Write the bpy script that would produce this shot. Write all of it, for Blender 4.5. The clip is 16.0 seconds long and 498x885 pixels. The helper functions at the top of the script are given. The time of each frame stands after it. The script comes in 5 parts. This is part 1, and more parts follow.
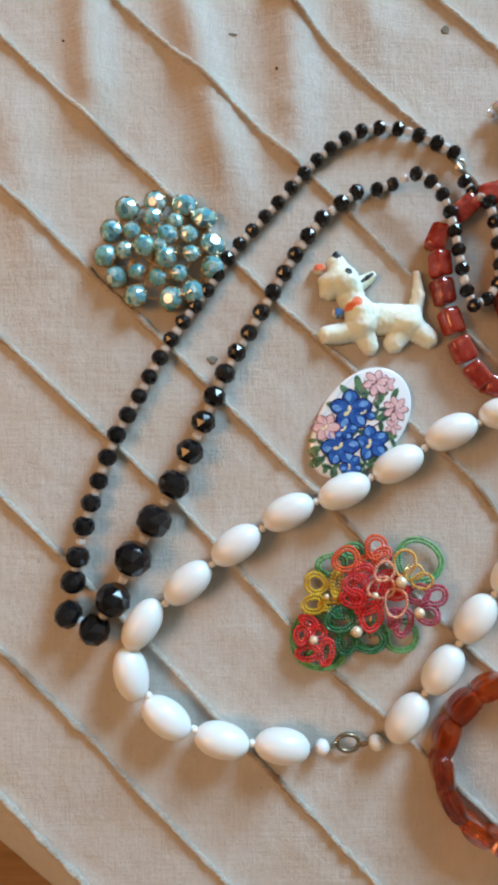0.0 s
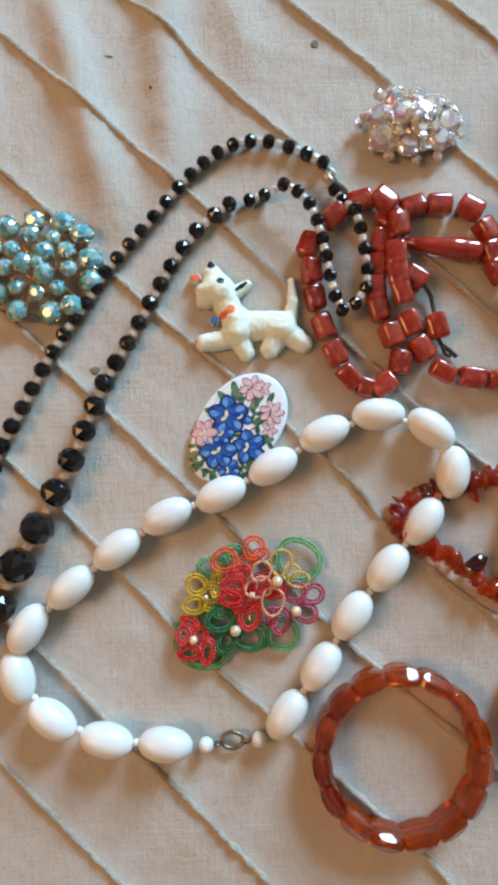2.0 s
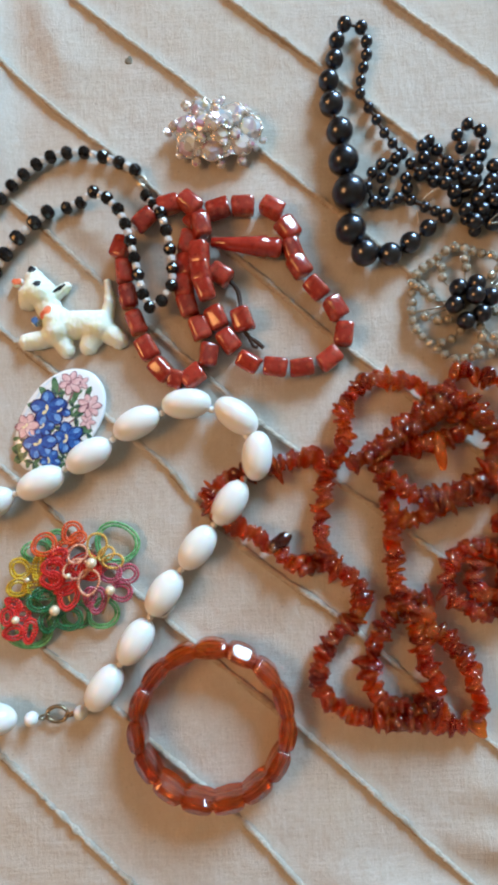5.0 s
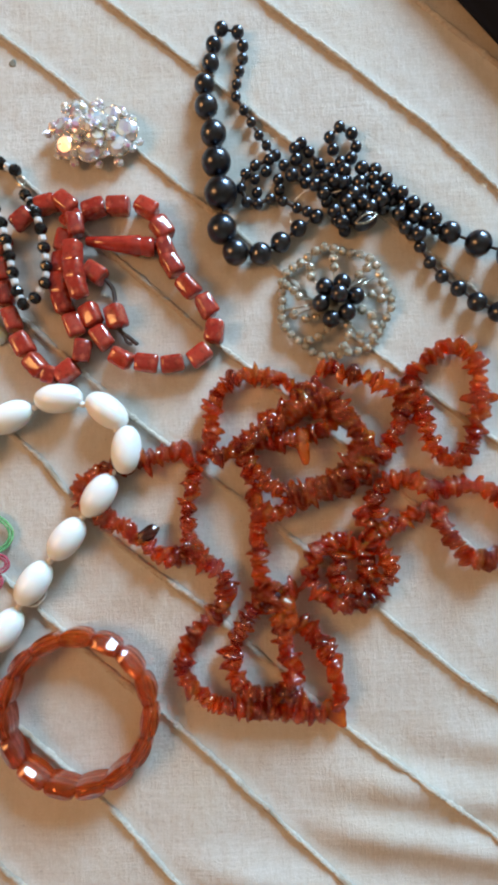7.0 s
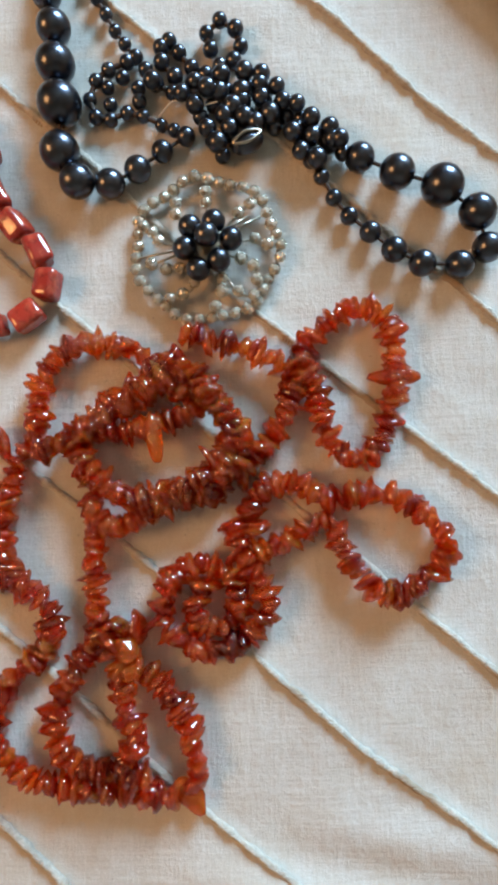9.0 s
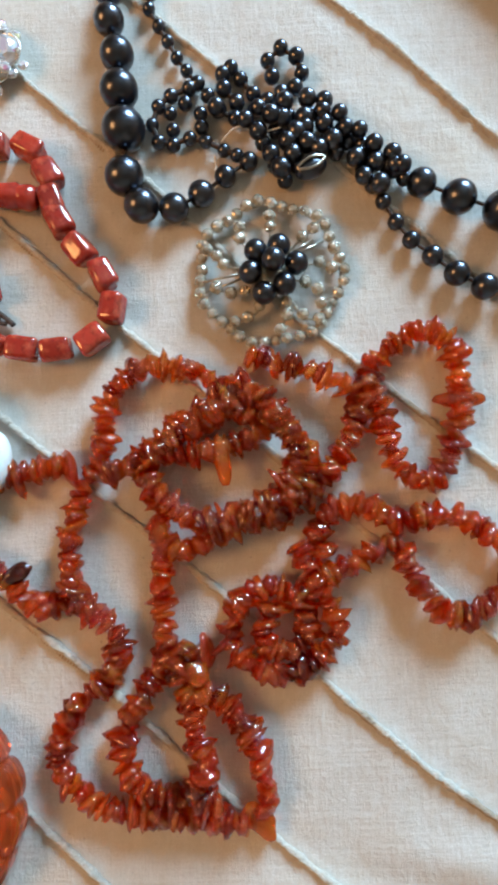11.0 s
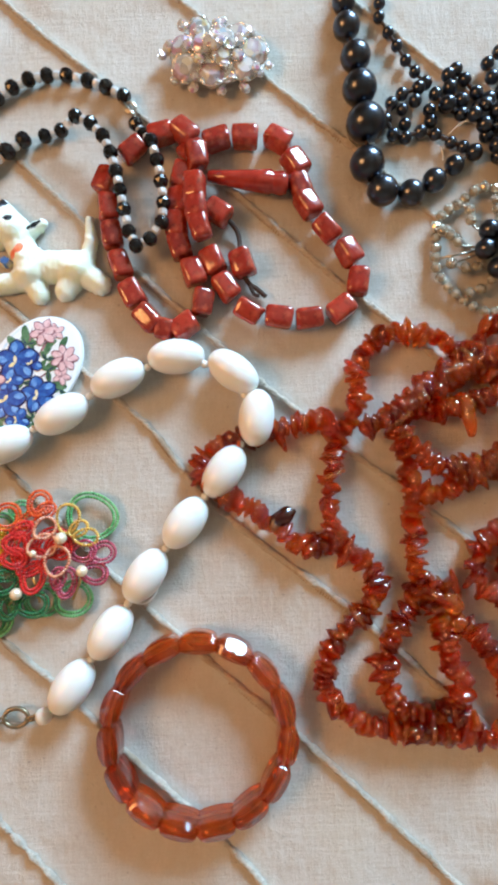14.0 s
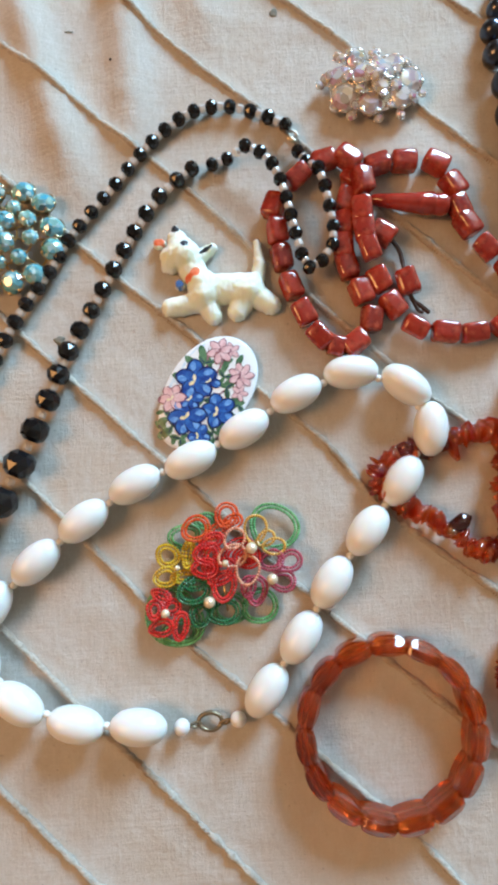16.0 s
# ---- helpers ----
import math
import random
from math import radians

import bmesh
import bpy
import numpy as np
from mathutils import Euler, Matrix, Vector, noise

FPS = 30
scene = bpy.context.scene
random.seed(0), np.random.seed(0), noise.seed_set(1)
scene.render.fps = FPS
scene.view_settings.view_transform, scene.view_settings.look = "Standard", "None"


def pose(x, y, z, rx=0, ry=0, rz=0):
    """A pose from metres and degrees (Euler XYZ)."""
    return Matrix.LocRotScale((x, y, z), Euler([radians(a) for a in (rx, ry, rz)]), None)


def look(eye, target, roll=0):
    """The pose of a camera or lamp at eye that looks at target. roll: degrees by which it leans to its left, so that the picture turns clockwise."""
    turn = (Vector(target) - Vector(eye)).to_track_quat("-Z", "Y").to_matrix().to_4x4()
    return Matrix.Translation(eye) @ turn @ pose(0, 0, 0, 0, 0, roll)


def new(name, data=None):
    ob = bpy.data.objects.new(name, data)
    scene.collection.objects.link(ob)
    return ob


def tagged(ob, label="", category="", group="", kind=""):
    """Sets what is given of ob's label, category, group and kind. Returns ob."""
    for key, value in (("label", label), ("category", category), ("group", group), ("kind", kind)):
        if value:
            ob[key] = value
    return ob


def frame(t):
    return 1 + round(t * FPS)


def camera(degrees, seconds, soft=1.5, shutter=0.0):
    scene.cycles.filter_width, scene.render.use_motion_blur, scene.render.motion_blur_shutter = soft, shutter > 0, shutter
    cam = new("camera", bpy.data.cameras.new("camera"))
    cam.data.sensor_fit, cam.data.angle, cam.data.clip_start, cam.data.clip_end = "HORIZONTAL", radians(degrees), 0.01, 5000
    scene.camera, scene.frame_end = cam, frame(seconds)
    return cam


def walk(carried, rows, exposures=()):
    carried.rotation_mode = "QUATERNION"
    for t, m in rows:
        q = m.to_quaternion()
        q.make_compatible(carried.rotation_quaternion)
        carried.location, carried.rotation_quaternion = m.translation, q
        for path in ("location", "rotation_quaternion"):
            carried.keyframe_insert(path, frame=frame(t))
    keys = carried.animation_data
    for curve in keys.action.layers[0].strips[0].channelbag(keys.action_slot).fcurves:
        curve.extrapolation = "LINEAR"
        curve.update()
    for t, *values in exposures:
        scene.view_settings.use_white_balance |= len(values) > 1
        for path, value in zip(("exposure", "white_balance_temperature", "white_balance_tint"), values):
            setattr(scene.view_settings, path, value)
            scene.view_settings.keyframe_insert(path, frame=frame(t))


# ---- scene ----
cam = camera(47.4, 16.0, soft=3.8)
ROWS = [
    (0.0, 0.0000, 0.0000, 0.2284, 2.14, -0.67, -0.00),
    (0.5, 0.0086, -0.0003, 0.2318, 2.22, -0.23, -0.73),
    (1.0, 0.0248, -0.0009, 0.2343, 2.50, 0.35, -1.12),
    (1.5, 0.0406, -0.0007, 0.2356, 2.54, 0.55, -1.39),
    (2.0, 0.0519, -0.0010, 0.2352, 2.69, 0.16, -1.61),
    (2.5, 0.0646, -0.0020, 0.2381, 2.74, 0.02, -1.87),
    (3.0, 0.0751, -0.0052, 0.2413, 2.98, -0.18, -2.20),
    (3.5, 0.0851, -0.0094, 0.2439, 3.22, -0.30, -2.52),
    (4.0, 0.1003, -0.0090, 0.2485, 3.41, -0.18, -2.83),
    (4.2, 0.1074, -0.0100, 0.2478, 3.40, 0.26, -2.94),
    (6.3, 0.1675, -0.0167, 0.2549, 2.94, 0.99, -3.42),
    (6.5, 0.1729, -0.0188, 0.2556, 3.31, 0.89, -3.27),
    (7.0, 0.1903, -0.0186, 0.2538, 3.33, 0.95, -2.91),
    (7.5, 0.2154, -0.0207, 0.2385, 3.51, 1.20, -2.29),
    (8.0, 0.2351, -0.0188, 0.2231, 3.32, 0.19, -2.07),
    (8.2, 0.2478, -0.0213, 0.2133, 3.31, 1.03, -2.02),
    (10.3, 0.2318, -0.0149, 0.1840, 4.20, 1.90, -2.20),
    (10.5, 0.2287, -0.0138, 0.1874, 4.35, 1.57, -2.26),
    (11.0, 0.2220, -0.0154, 0.1925, 4.29, 1.14, -2.24),
    (11.5, 0.2118, -0.0196, 0.1966, 4.47, 0.63, -2.23),
    (12.0, 0.1999, -0.0259, 0.2023, 4.75, 0.56, -2.02),
    (12.5, 0.1857, -0.0300, 0.2071, 4.81, 0.48, -1.88),
    (13.0, 0.1690, -0.0323, 0.2120, 5.05, 0.22, -1.97),
    (13.5, 0.1505, -0.0329, 0.2139, 4.95, 0.33, -2.18),
    (14.0, 0.1307, -0.0318, 0.2145, 5.01, 0.41, -2.33),
    (14.5, 0.1071, -0.0313, 0.2163, 5.03, 0.39, -2.54),
    (15.0, 0.0925, -0.0330, 0.2179, 5.29, 0.56, -2.98),
    (15.5, 0.0796, -0.0318, 0.2207, 5.46, 0.50, -3.32),
    (16.0, 0.0636, -0.0272, 0.2250, 5.67, 0.60, -3.55),
]
walk(cam, [(t, pose(x, y, z, rx, ry, rz)) for t, x, y, z, rx, ry, rz in ROWS],
     exposures=[(0.0, -0.36), (3.5, -0.30), (8.0, 0.02), (10.5, 0.13), (12.5, 0.12), (15.0, -0.03), (16.0, -0.13)])

# ---------------------------------------------------------------- light
world = bpy.data.worlds.new("world")
scene.world = world
world.use_nodes = True
sky = world.node_tree.nodes.new("ShaderNodeTexSky")
sky.sky_type, sky.sun_disc = "NISHITA", False
sky.sun_elevation, sky.sun_rotation = radians(35), radians(200)
world.node_tree.nodes["Background"].inputs[1].default_value = 0.1
world.node_tree.links.new(sky.outputs[0], world.node_tree.nodes["Background"].inputs[0])


def area_lamp(name, m, sx, sy, watts, colour):
    data = bpy.data.lights.new(name, "AREA")
    data.shape, data.size, data.size_y, data.energy, data.color = "RECTANGLE", sx, sy, watts, colour
    ob = new(name, data)
    ob.matrix_world = m
    return ob


WIN_X, WIN_Z, WALL_Y = 1.12, 0.84, 1.7
area_lamp("window_daylight", look((WIN_X, WALL_Y - 0.02, WIN_Z), (WIN_X - 0.5, WALL_Y - 1.0, WIN_Z - 0.45)), 0.70, 0.80, 109.0, (0.47, 0.755, 1.0))
# Warm light from an unseen source, inferred from two-toned shadows; its place is assumed.
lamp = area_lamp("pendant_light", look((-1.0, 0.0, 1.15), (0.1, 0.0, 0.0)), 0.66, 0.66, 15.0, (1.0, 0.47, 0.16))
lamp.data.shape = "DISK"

# ---------------------------------------------------------------- materials


def shader(name, base, rough=0.5, metal=0.0, **more):
    """A principled material; base: a colour. Returns the material, its nodes, its links and the shader node."""
    m = bpy.data.materials.new(name)
    m.use_nodes = True
    n = m.node_tree.nodes
    b = n["Principled BSDF"]
    b.inputs["Base Color"].default_value = (*base, 1)
    b.inputs["Roughness"].default_value = rough
    b.inputs["Metallic"].default_value = metal
    for key, value in more.items():
        socket = b.inputs[key.replace("_", " ")]
        socket.default_value = value
    return m, n, m.node_tree.links, b


def coords(n, l, scale=(1, 1, 1), kind="Object"):
    c, m = n.new("ShaderNodeTexCoord"), n.new("ShaderNodeMapping")
    m.inputs["Scale"].default_value = scale
    l.new(c.outputs[kind], m.inputs["Vector"])
    return m.outputs[0]


def noise_tex(n, l, vec, scale, detail=3.0, rough=0.55):
    t = n.new("ShaderNodeTexNoise")
    t.inputs["Scale"].default_value, t.inputs["Detail"].default_value, t.inputs["Roughness"].default_value = scale, detail, rough
    l.new(vec, t.inputs["Vector"])
    return t.outputs["Fac"]


def ramp(n, l, fac, stops):
    r = n.new("ShaderNodeValToRGB")
    e = r.color_ramp.elements
    while len(e) < len(stops):
        e.new(0.5)
    for k, (p, c) in zip(e, stops):
        k.position, k.color = p, (*c, 1)
    l.new(fac, r.inputs[0])
    return r.outputs[0]


def mixed(n, l, fac, a, b, mode="MIX"):
    x = n.new("ShaderNodeMix")
    x.data_type, x.blend_type = "RGBA", mode
    for s, v in ((x.inputs[0], fac), (x.inputs[6], a), (x.inputs[7], b)):
        if isinstance(v, bpy.types.NodeSocket):
            l.new(v, s)
        else:
            s.default_value = v if isinstance(v, float) else (*v, 1)
    return x.outputs[2]


def maths(n, l, op, a, b):
    x = n.new("ShaderNodeMath")
    x.operation = op
    for s, v in ((x.inputs[0], a), (x.inputs[1], b)):
        if isinstance(v, bpy.types.NodeSocket):
            l.new(v, s)
        else:
            s.default_value = v
    return x.outputs[0]


def bumped(n, l, b, height, strength, distance):
    x = n.new("ShaderNodeBump")
    x.inputs["Strength"].default_value, x.inputs["Distance"].default_value = strength, distance
    l.new(height, x.inputs["Height"])
    l.new(x.outputs[0], b.inputs["Normal"])


def any_random(n):
    return n.new("ShaderNodeObjectInfo").outputs["Random"]


def linen(name, light, dark):
    """Coarse uneven cloth: single threads both ways, slubs, and worn, blotched tone."""
    m, n, l, b = shader(name, light, 0.92, Sheen_Weight=0.1)
    warp = noise_tex(n, l, coords(n, l, (1500, 190, 1)), 1.0, 3.0)
    weft = noise_tex(n, l, coords(n, l, (190, 1500, 1)), 1.0, 3.0)
    fine = noise_tex(n, l, coords(n, l), 1300.0, 4.0, 0.7)
    slub = noise_tex(n, l, coords(n, l, (760, 46, 1)), 1.0, 3.0)
    slub_across = noise_tex(n, l, coords(n, l, (40, 700, 1)), 1.0, 3.0)
    blot = noise_tex(n, l, coords(n, l), 24.0, 5.0, 0.6)
    patch = noise_tex(n, l, coords(n, l, (1.3, 0.8, 1)), 190.0, 5.0, 0.7)
    fleck = noise_tex(n, l, coords(n, l), 620.0, 2.0, 0.5)
    weave = maths(n, l, "ADD", maths(n, l, "ADD", maths(n, l, "MULTIPLY", warp, 0.7), maths(n, l, "MULTIPLY", weft, 0.6)), maths(n, l, "MULTIPLY", fine, 1.9))
    tone = ramp(n, l, maths(n, l, "MULTIPLY", weave, 0.3125), [(0.26, dark), (0.70, light)])
    pale = tuple(min(0.8, 1.2 * c) for c in light)
    tone = mixed(n, l, ramp(n, l, slub, [(0.52, (0, 0, 0)), (0.74, (0.16, 0.16, 0.16))]), tone, pale)
    tone = mixed(n, l, ramp(n, l, slub_across, [(0.54, (0, 0, 0)), (0.74, (0.14, 0.14, 0.14))]), tone, pale)
    tone = mixed(n, l, ramp(n, l, patch, [(0.42, (0, 0, 0)), (0.66, (0.7, 0.7, 0.7))]), tone, (0.82 * light[0], 0.79 * light[1], 0.74 * light[2]))
    tone = mixed(n, l, ramp(n, l, blot, [(0.44, (0, 0, 0)), (0.70, (0.45, 0.45, 0.45))]), tone, (0.86 * light[0], 0.78 * light[1], 0.66 * light[2]))
    tone = mixed(n, l, ramp(n, l, fleck, [(0.70, (0, 0, 0)), (0.78, (0.7, 0.7, 0.7))]), tone, tuple(0.5 * c for c in light))
    l.new(tone, b.inputs["Base Color"])
    relief = maths(n, l, "ADD", maths(n, l, "MULTIPLY", weave, 0.45), maths(n, l, "ADD", slub, maths(n, l, "ADD", slub_across, maths(n, l, "MULTIPLY", patch, 3.4))))
    bumped(n, l, b, relief, 0.27, 0.0010)
    return m


LINEN = linen("unbleached_linen", (0.555, 0.52, 0.485), (0.44, 0.405, 0.365))


def cording(name, light, dark):
    """Fuzzy twisted cotton cord."""
    m, n, l, b = shader(name, light, 0.95, Sheen_Weight=0.2)
    twist = noise_tex(n, l, coords(n, l, (1, 1.6, 1)), 520.0, 4.0, 0.7)
    wear = noise_tex(n, l, coords(n, l), 70.0, 4.0, 0.6)
    tone = ramp(n, l, twist, [(0.34, dark), (0.62, light)])
    tone = mixed(n, l, ramp(n, l, wear, [(0.40, (0, 0, 0)), (0.66, (0.65, 0.65, 0.65))]), tone, tuple(0.72 * c for c in light))
    bare = noise_tex(n, l, coords(n, l, (1, 1, 1)), 30.0, 2.0, 0.5)
    tone = mixed(n, l, ramp(n, l, bare, [(0.56, (0, 0, 0)), (0.66, (0.75, 0.75, 0.75))]), tone, (0.30, 0.20, 0.12))
    l.new(tone, b.inputs["Base Color"])
    bumped(n, l, b, twist, 0.9, 0.0016)
    return m


CORDING = cording("linen_cord", (0.60, 0.53, 0.45), (0.42, 0.35, 0.28))


def wood(name, light, dark):
    m, n, l, b = shader(name, light, 0.45)
    grain = noise_tex(n, l, coords(n, l, (3, 60, 60)), 1.0, 5.0)
    l.new(ramp(n, l, grain, [(0.3, dark), (0.7, light)]), b.inputs["Base Color"])
    bumped(n, l, b, grain, 0.15, 0.002)
    return m


WOOD = wood("orange_brown_wood", (0.50, 0.24, 0.07), (0.30, 0.12, 0.03))


def plaster(name, colour):
    m, n, l, b = shader(name, colour, 0.85)
    t = noise_tex(n, l, coords(n, l), 9.0, 5.0)
    l.new(ramp(n, l, t, [(0.3, tuple(0.9 * c for c in colour)), (0.7, colour)]), b.inputs["Base Color"])
    return m


PLASTER = plaster("warm_cream_plaster", (0.46, 0.36, 0.25))


def jewel(name, colours, rough, metal=0.0, bump=0.0, bump_scale=300.0, vein=None, spots=None, **more):
    """Polished small pieces, each tinted by chance within the given colours."""
    m, n, l, b = shader(name, colours[0], rough, metal, **more)
    step = 1.0 / max(1, len(colours) - 1)
    tone = ramp(n, l, any_random(n), [(i * step, c) for i, c in enumerate(colours)])
    if vein:
        f = noise_tex(n, l, coords(n, l), vein[0], 4.0)
        tone = mixed(n, l, ramp(n, l, f, [(vein[2], (0, 0, 0)), (vein[3], (1, 1, 1))]), tone, vein[1])
    if spots:
        f = noise_tex(n, l, coords(n, l), spots[0], 3.0)
        tone = mixed(n, l, ramp(n, l, f, [(0.44, (0, 0, 0)), (0.74, (0.9, 0.9, 0.9))]), tone, spots[1])
    l.new(tone, b.inputs["Base Color"])
    if bump:
        bumped(n, l, b, noise_tex(n, l, coords(n, l), bump_scale, 3.0), bump, 0.0004)
    return m


def see_through(m, n, l, b, share, tint):
    """Let a share of the light pass straight through, tinted."""
    t, x = n.new("ShaderNodeBsdfTransparent"), n.new("ShaderNodeMixShader")
    t.inputs[0].default_value = (*tint, 1)
    x.inputs[0].default_value = share
    l.new(b.outputs[0], x.inputs[1])
    l.new(t.outputs[0], x.inputs[2])
    l.new(x.outputs[0], n["Material Output"].inputs["Surface"])


JET = jewel("black_cut_glass", [(0.004, 0.004, 0.005), (0.010, 0.009, 0.010)], 0.1)
CLEAR = jewel("clear_glass", [(0.78, 0.78, 0.79), (0.90, 0.88, 0.86)], 0.08, Transmission_Weight=0.15, Coat_Weight=0.5)
see_through(CLEAR, CLEAR.node_tree.nodes, CLEAR.node_tree.links, CLEAR.node_tree.nodes["Principled BSDF"], 0.32, (0.97, 0.97, 0.97))
MILK = jewel("milk_white_plastic", [(0.79, 0.79, 0.77), (0.74, 0.73, 0.71)], 0.30, bump=0.04, bump_scale=0.25, Subsurface_Weight=0.15, Subsurface_Scale=0.004)
RED = jewel("marbled_red_bakelite", [(0.28, 0.020, 0.013), (0.38, 0.036, 0.020), (0.20, 0.013, 0.009), (0.33, 0.027, 0.015)], 0.16, bump=0.10, bump_scale=3.0,
            vein=(3.4, (0.10, 0.006, 0.006), 0.46, 0.66), spots=(3.0, (0.58, 0.105, 0.055)), Subsurface_Weight=0.35, Subsurface_Scale=0.002, Coat_Weight=0.5, Coat_Roughness=0.05)
RED_LONG = jewel("marbled_red_bakelite_long", [(0.38, 0.034, 0.020), (0.38, 0.034, 0.020)], 0.14, vein=(0.25, (0.22, 0.014, 0.010), 0.36, 0.72), Coat_Weight=0.5, Coat_Roughness=0.05)
HEMATITE = jewel("polished_hematite", [(0.046, 0.050, 0.066), (0.070, 0.076, 0.097)], 0.28, 1.0, Coat_Weight=0.45, Coat_Roughness=0.08)


def amber(name, colours, deep, size=2.0, clear=0.27, tint=(1.0, 0.42, 0.08), glass=0.80, milky=0.5):
    m, n, l, b = shader(name, colours[0], 0.06, Subsurface_Weight=milky, Subsurface_Scale=0.003, Transmission_Weight=glass, IOR=1.5, Coat_Weight=0.6, Coat_Roughness=0.04)
    see_through(m, n, l, b, clear, tint)
    b.inputs["Subsurface Radius"].default_value = (1.0, 0.22, 0.05)
    step = 1.0 / (len(colours) - 1)
    tone = ramp(n, l, any_random(n), [(i * step, c) for i, c in enumerate(colours)])
    f = noise_tex(n, l, coords(n, l), size, 3.0)
    l.new(mixed(n, l, ramp(n, l, f, [(0.45, (0, 0, 0)), (0.75, (0.7, 0.7, 0.7))]), tone, deep), b.inputs["Base Color"])
    bumped(n, l, b, noise_tex(n, l, coords(n, l), size * 1.4, 2.0), 0.06, 0.25 / size)
    return m


AMBERS_ = [(0.54, 0.030, 0.009), (0.97, 0.210, 0.030), (0.86, 0.110, 0.018), (0.98, 0.320, 0.045), (0.68, 0.050, 0.012), (0.18, 0.010, 0.007), (0.94, 0.170, 0.025), (0.55, 0.032, 0.010)]
AMBER = amber("cognac_amber", AMBERS_, (0.50, 0.030, 0.009))
AMBER_MANY = amber("cognac_amber_many", AMBERS_, (0.50, 0.030, 0.009), 300.0)
HONEY = amber("honey_amber", [(0.80, 0.20, 0.025), (0.85, 0.28, 0.05)], (0.55, 0.07, 0.010))
RESIN = amber("brown_amber_resin", [(0.36, 0.030, 0.006), (0.76, 0.120, 0.015), (0.50, 0.055, 0.009)], (0.07, 0.005, 0.003), 170.0, 0.06, (0.92, 0.30, 0.06), 0.76, 0.25)
DARK_AMBER = amber("dark_brown_amber", [(0.060, 0.006, 0.004), (0.095, 0.009, 0.005)], (0.02, 0.003, 0.002), 2.0, 0.05, (0.6, 0.1, 0.02), 0.45)
GOLD = jewel("gilt_brass", [(0.62, 0.40, 0.16), (0.70, 0.48, 0.22)], 0.28, 0.9)
STEEL = jewel("tarnished_silver_metal", [(0.36, 0.32, 0.26), (0.50, 0.46, 0.39)], 0.3, 0.9)
OLD_GOLD = jewel("darkened_gilt_claw", [(0.30, 0.24, 0.14), (0.40, 0.32, 0.20)], 0.3, 0.9)
BRASS = jewel("dull_bronze_clasp", [(0.22, 0.17, 0.11), (0.26, 0.20, 0.13)], 0.38, 0.85)


def cut_stone(name, colours, cells, rough, metal, film):
    """Foiled cut crystal: cells of base colour imitate reflections inside the stone, and a thin film tints the gloss.
    """
    m, n, l, b = shader(name, colours[0], rough, metal, Coat_Weight=0.7, Coat_Roughness=0.03, Thin_Film_Thickness=film, Thin_Film_IOR=1.8)
    info = n.new("ShaderNodeObjectInfo")
    shift = n.new("ShaderNodeVectorMath")
    shift.operation = "ADD"
    l.new(coords(n, l), shift.inputs[0])
    l.new(maths(n, l, "MULTIPLY", info.outputs["Random"], 37.0), shift.inputs[1])
    v = n.new("ShaderNodeTexVoronoi")
    v.inputs["Scale"].default_value = cells
    l.new(shift.outputs[0], v.inputs["Vector"])
    parted = n.new("ShaderNodeSeparateColor")
    l.new(v.outputs["Color"], parted.inputs[0])
    step = 1.0 / (len(colours) - 1)
    l.new(ramp(n, l, maths(n, l, "FRACT", maths(n, l, "ADD", parted.outputs[0], maths(n, l, "MULTIPLY", info.outputs["Random"], 0.6)), 0.0), [(i * step, c) for i, c in enumerate(colours)]), b.inputs["Base Color"])
    bumped(n, l, b, parted.outputs[1], 0.5, 0.12)
    return m


# Dark, pale and vivid cell colours paint in the stones' inner reflections and glints.
TEAL = cut_stone("teal_crystal", [(0.02, 0.15, 0.20), (0.20, 0.58, 0.62), (0.05, 0.30, 0.42), (0.62, 0.84, 0.82), (0.06, 0.46, 0.70), (0.24, 0.50, 0.46), (0.40, 0.68, 0.66)], 4.2, 0.1, 0.18, 430.0)
AURORA = cut_stone("aurora_crystal", [(0.50, 0.47, 0.41), (0.90, 0.90, 0.86), (0.90, 0.78, 0.34), (0.84, 0.85, 0.82), (0.54, 0.52, 0.74), (0.92, 0.92, 0.90), (0.50, 0.68, 0.82), (0.62, 0.60, 0.54), (0.90, 0.91, 0.88), (0.64, 0.30, 0.46), (0.78, 0.80, 0.76)], 3.0, 0.08, 0.18, 480.0)
see_through(AURORA, AURORA.node_tree.nodes, AURORA.node_tree.links, AURORA.node_tree.nodes["Principled BSDF"], 0.22, (0.98, 0.96, 0.93))
SILVER = jewel("bright_silver_claw", [(0.74, 0.71, 0.66), (0.86, 0.84, 0.80)], 0.22, 0.8)
RHINE = cut_stone("small_clear_rhinestone", [(0.26, 0.21, 0.15), (0.80, 0.73, 0.62), (0.42, 0.36, 0.27), (0.60, 0.53, 0.42)], 2.4, 0.1, 0.3, 0.0)
see_through(RHINE, RHINE.node_tree.nodes, RHINE.node_tree.links, RHINE.node_tree.nodes["Principled BSDF"], 0.35, (0.95, 0.92, 0.86))
PEARL = jewel("cream_pearl", [(0.76, 0.60, 0.40), (0.80, 0.66, 0.48)], 0.22, 0.25, Coat_Weight=0.4)
ENAMEL = jewel("white_enamel", [(0.78, 0.80, 0.83), (0.78, 0.80, 0.83)], 0.12, bump=0.03, bump_scale=200.0)


def paint(name, a, b_, rough=0.2, scale=420.0):
    m, n, l, b = shader(name, a, max(rough, 0.34), Specular_IOR_Level=0.35)
    f = noise_tex(n, l, coords(n, l), scale, 3.0)
    l.new(ramp(n, l, f, [(0.35, a), (0.65, b_)]), b.inputs["Base Color"])
    return m


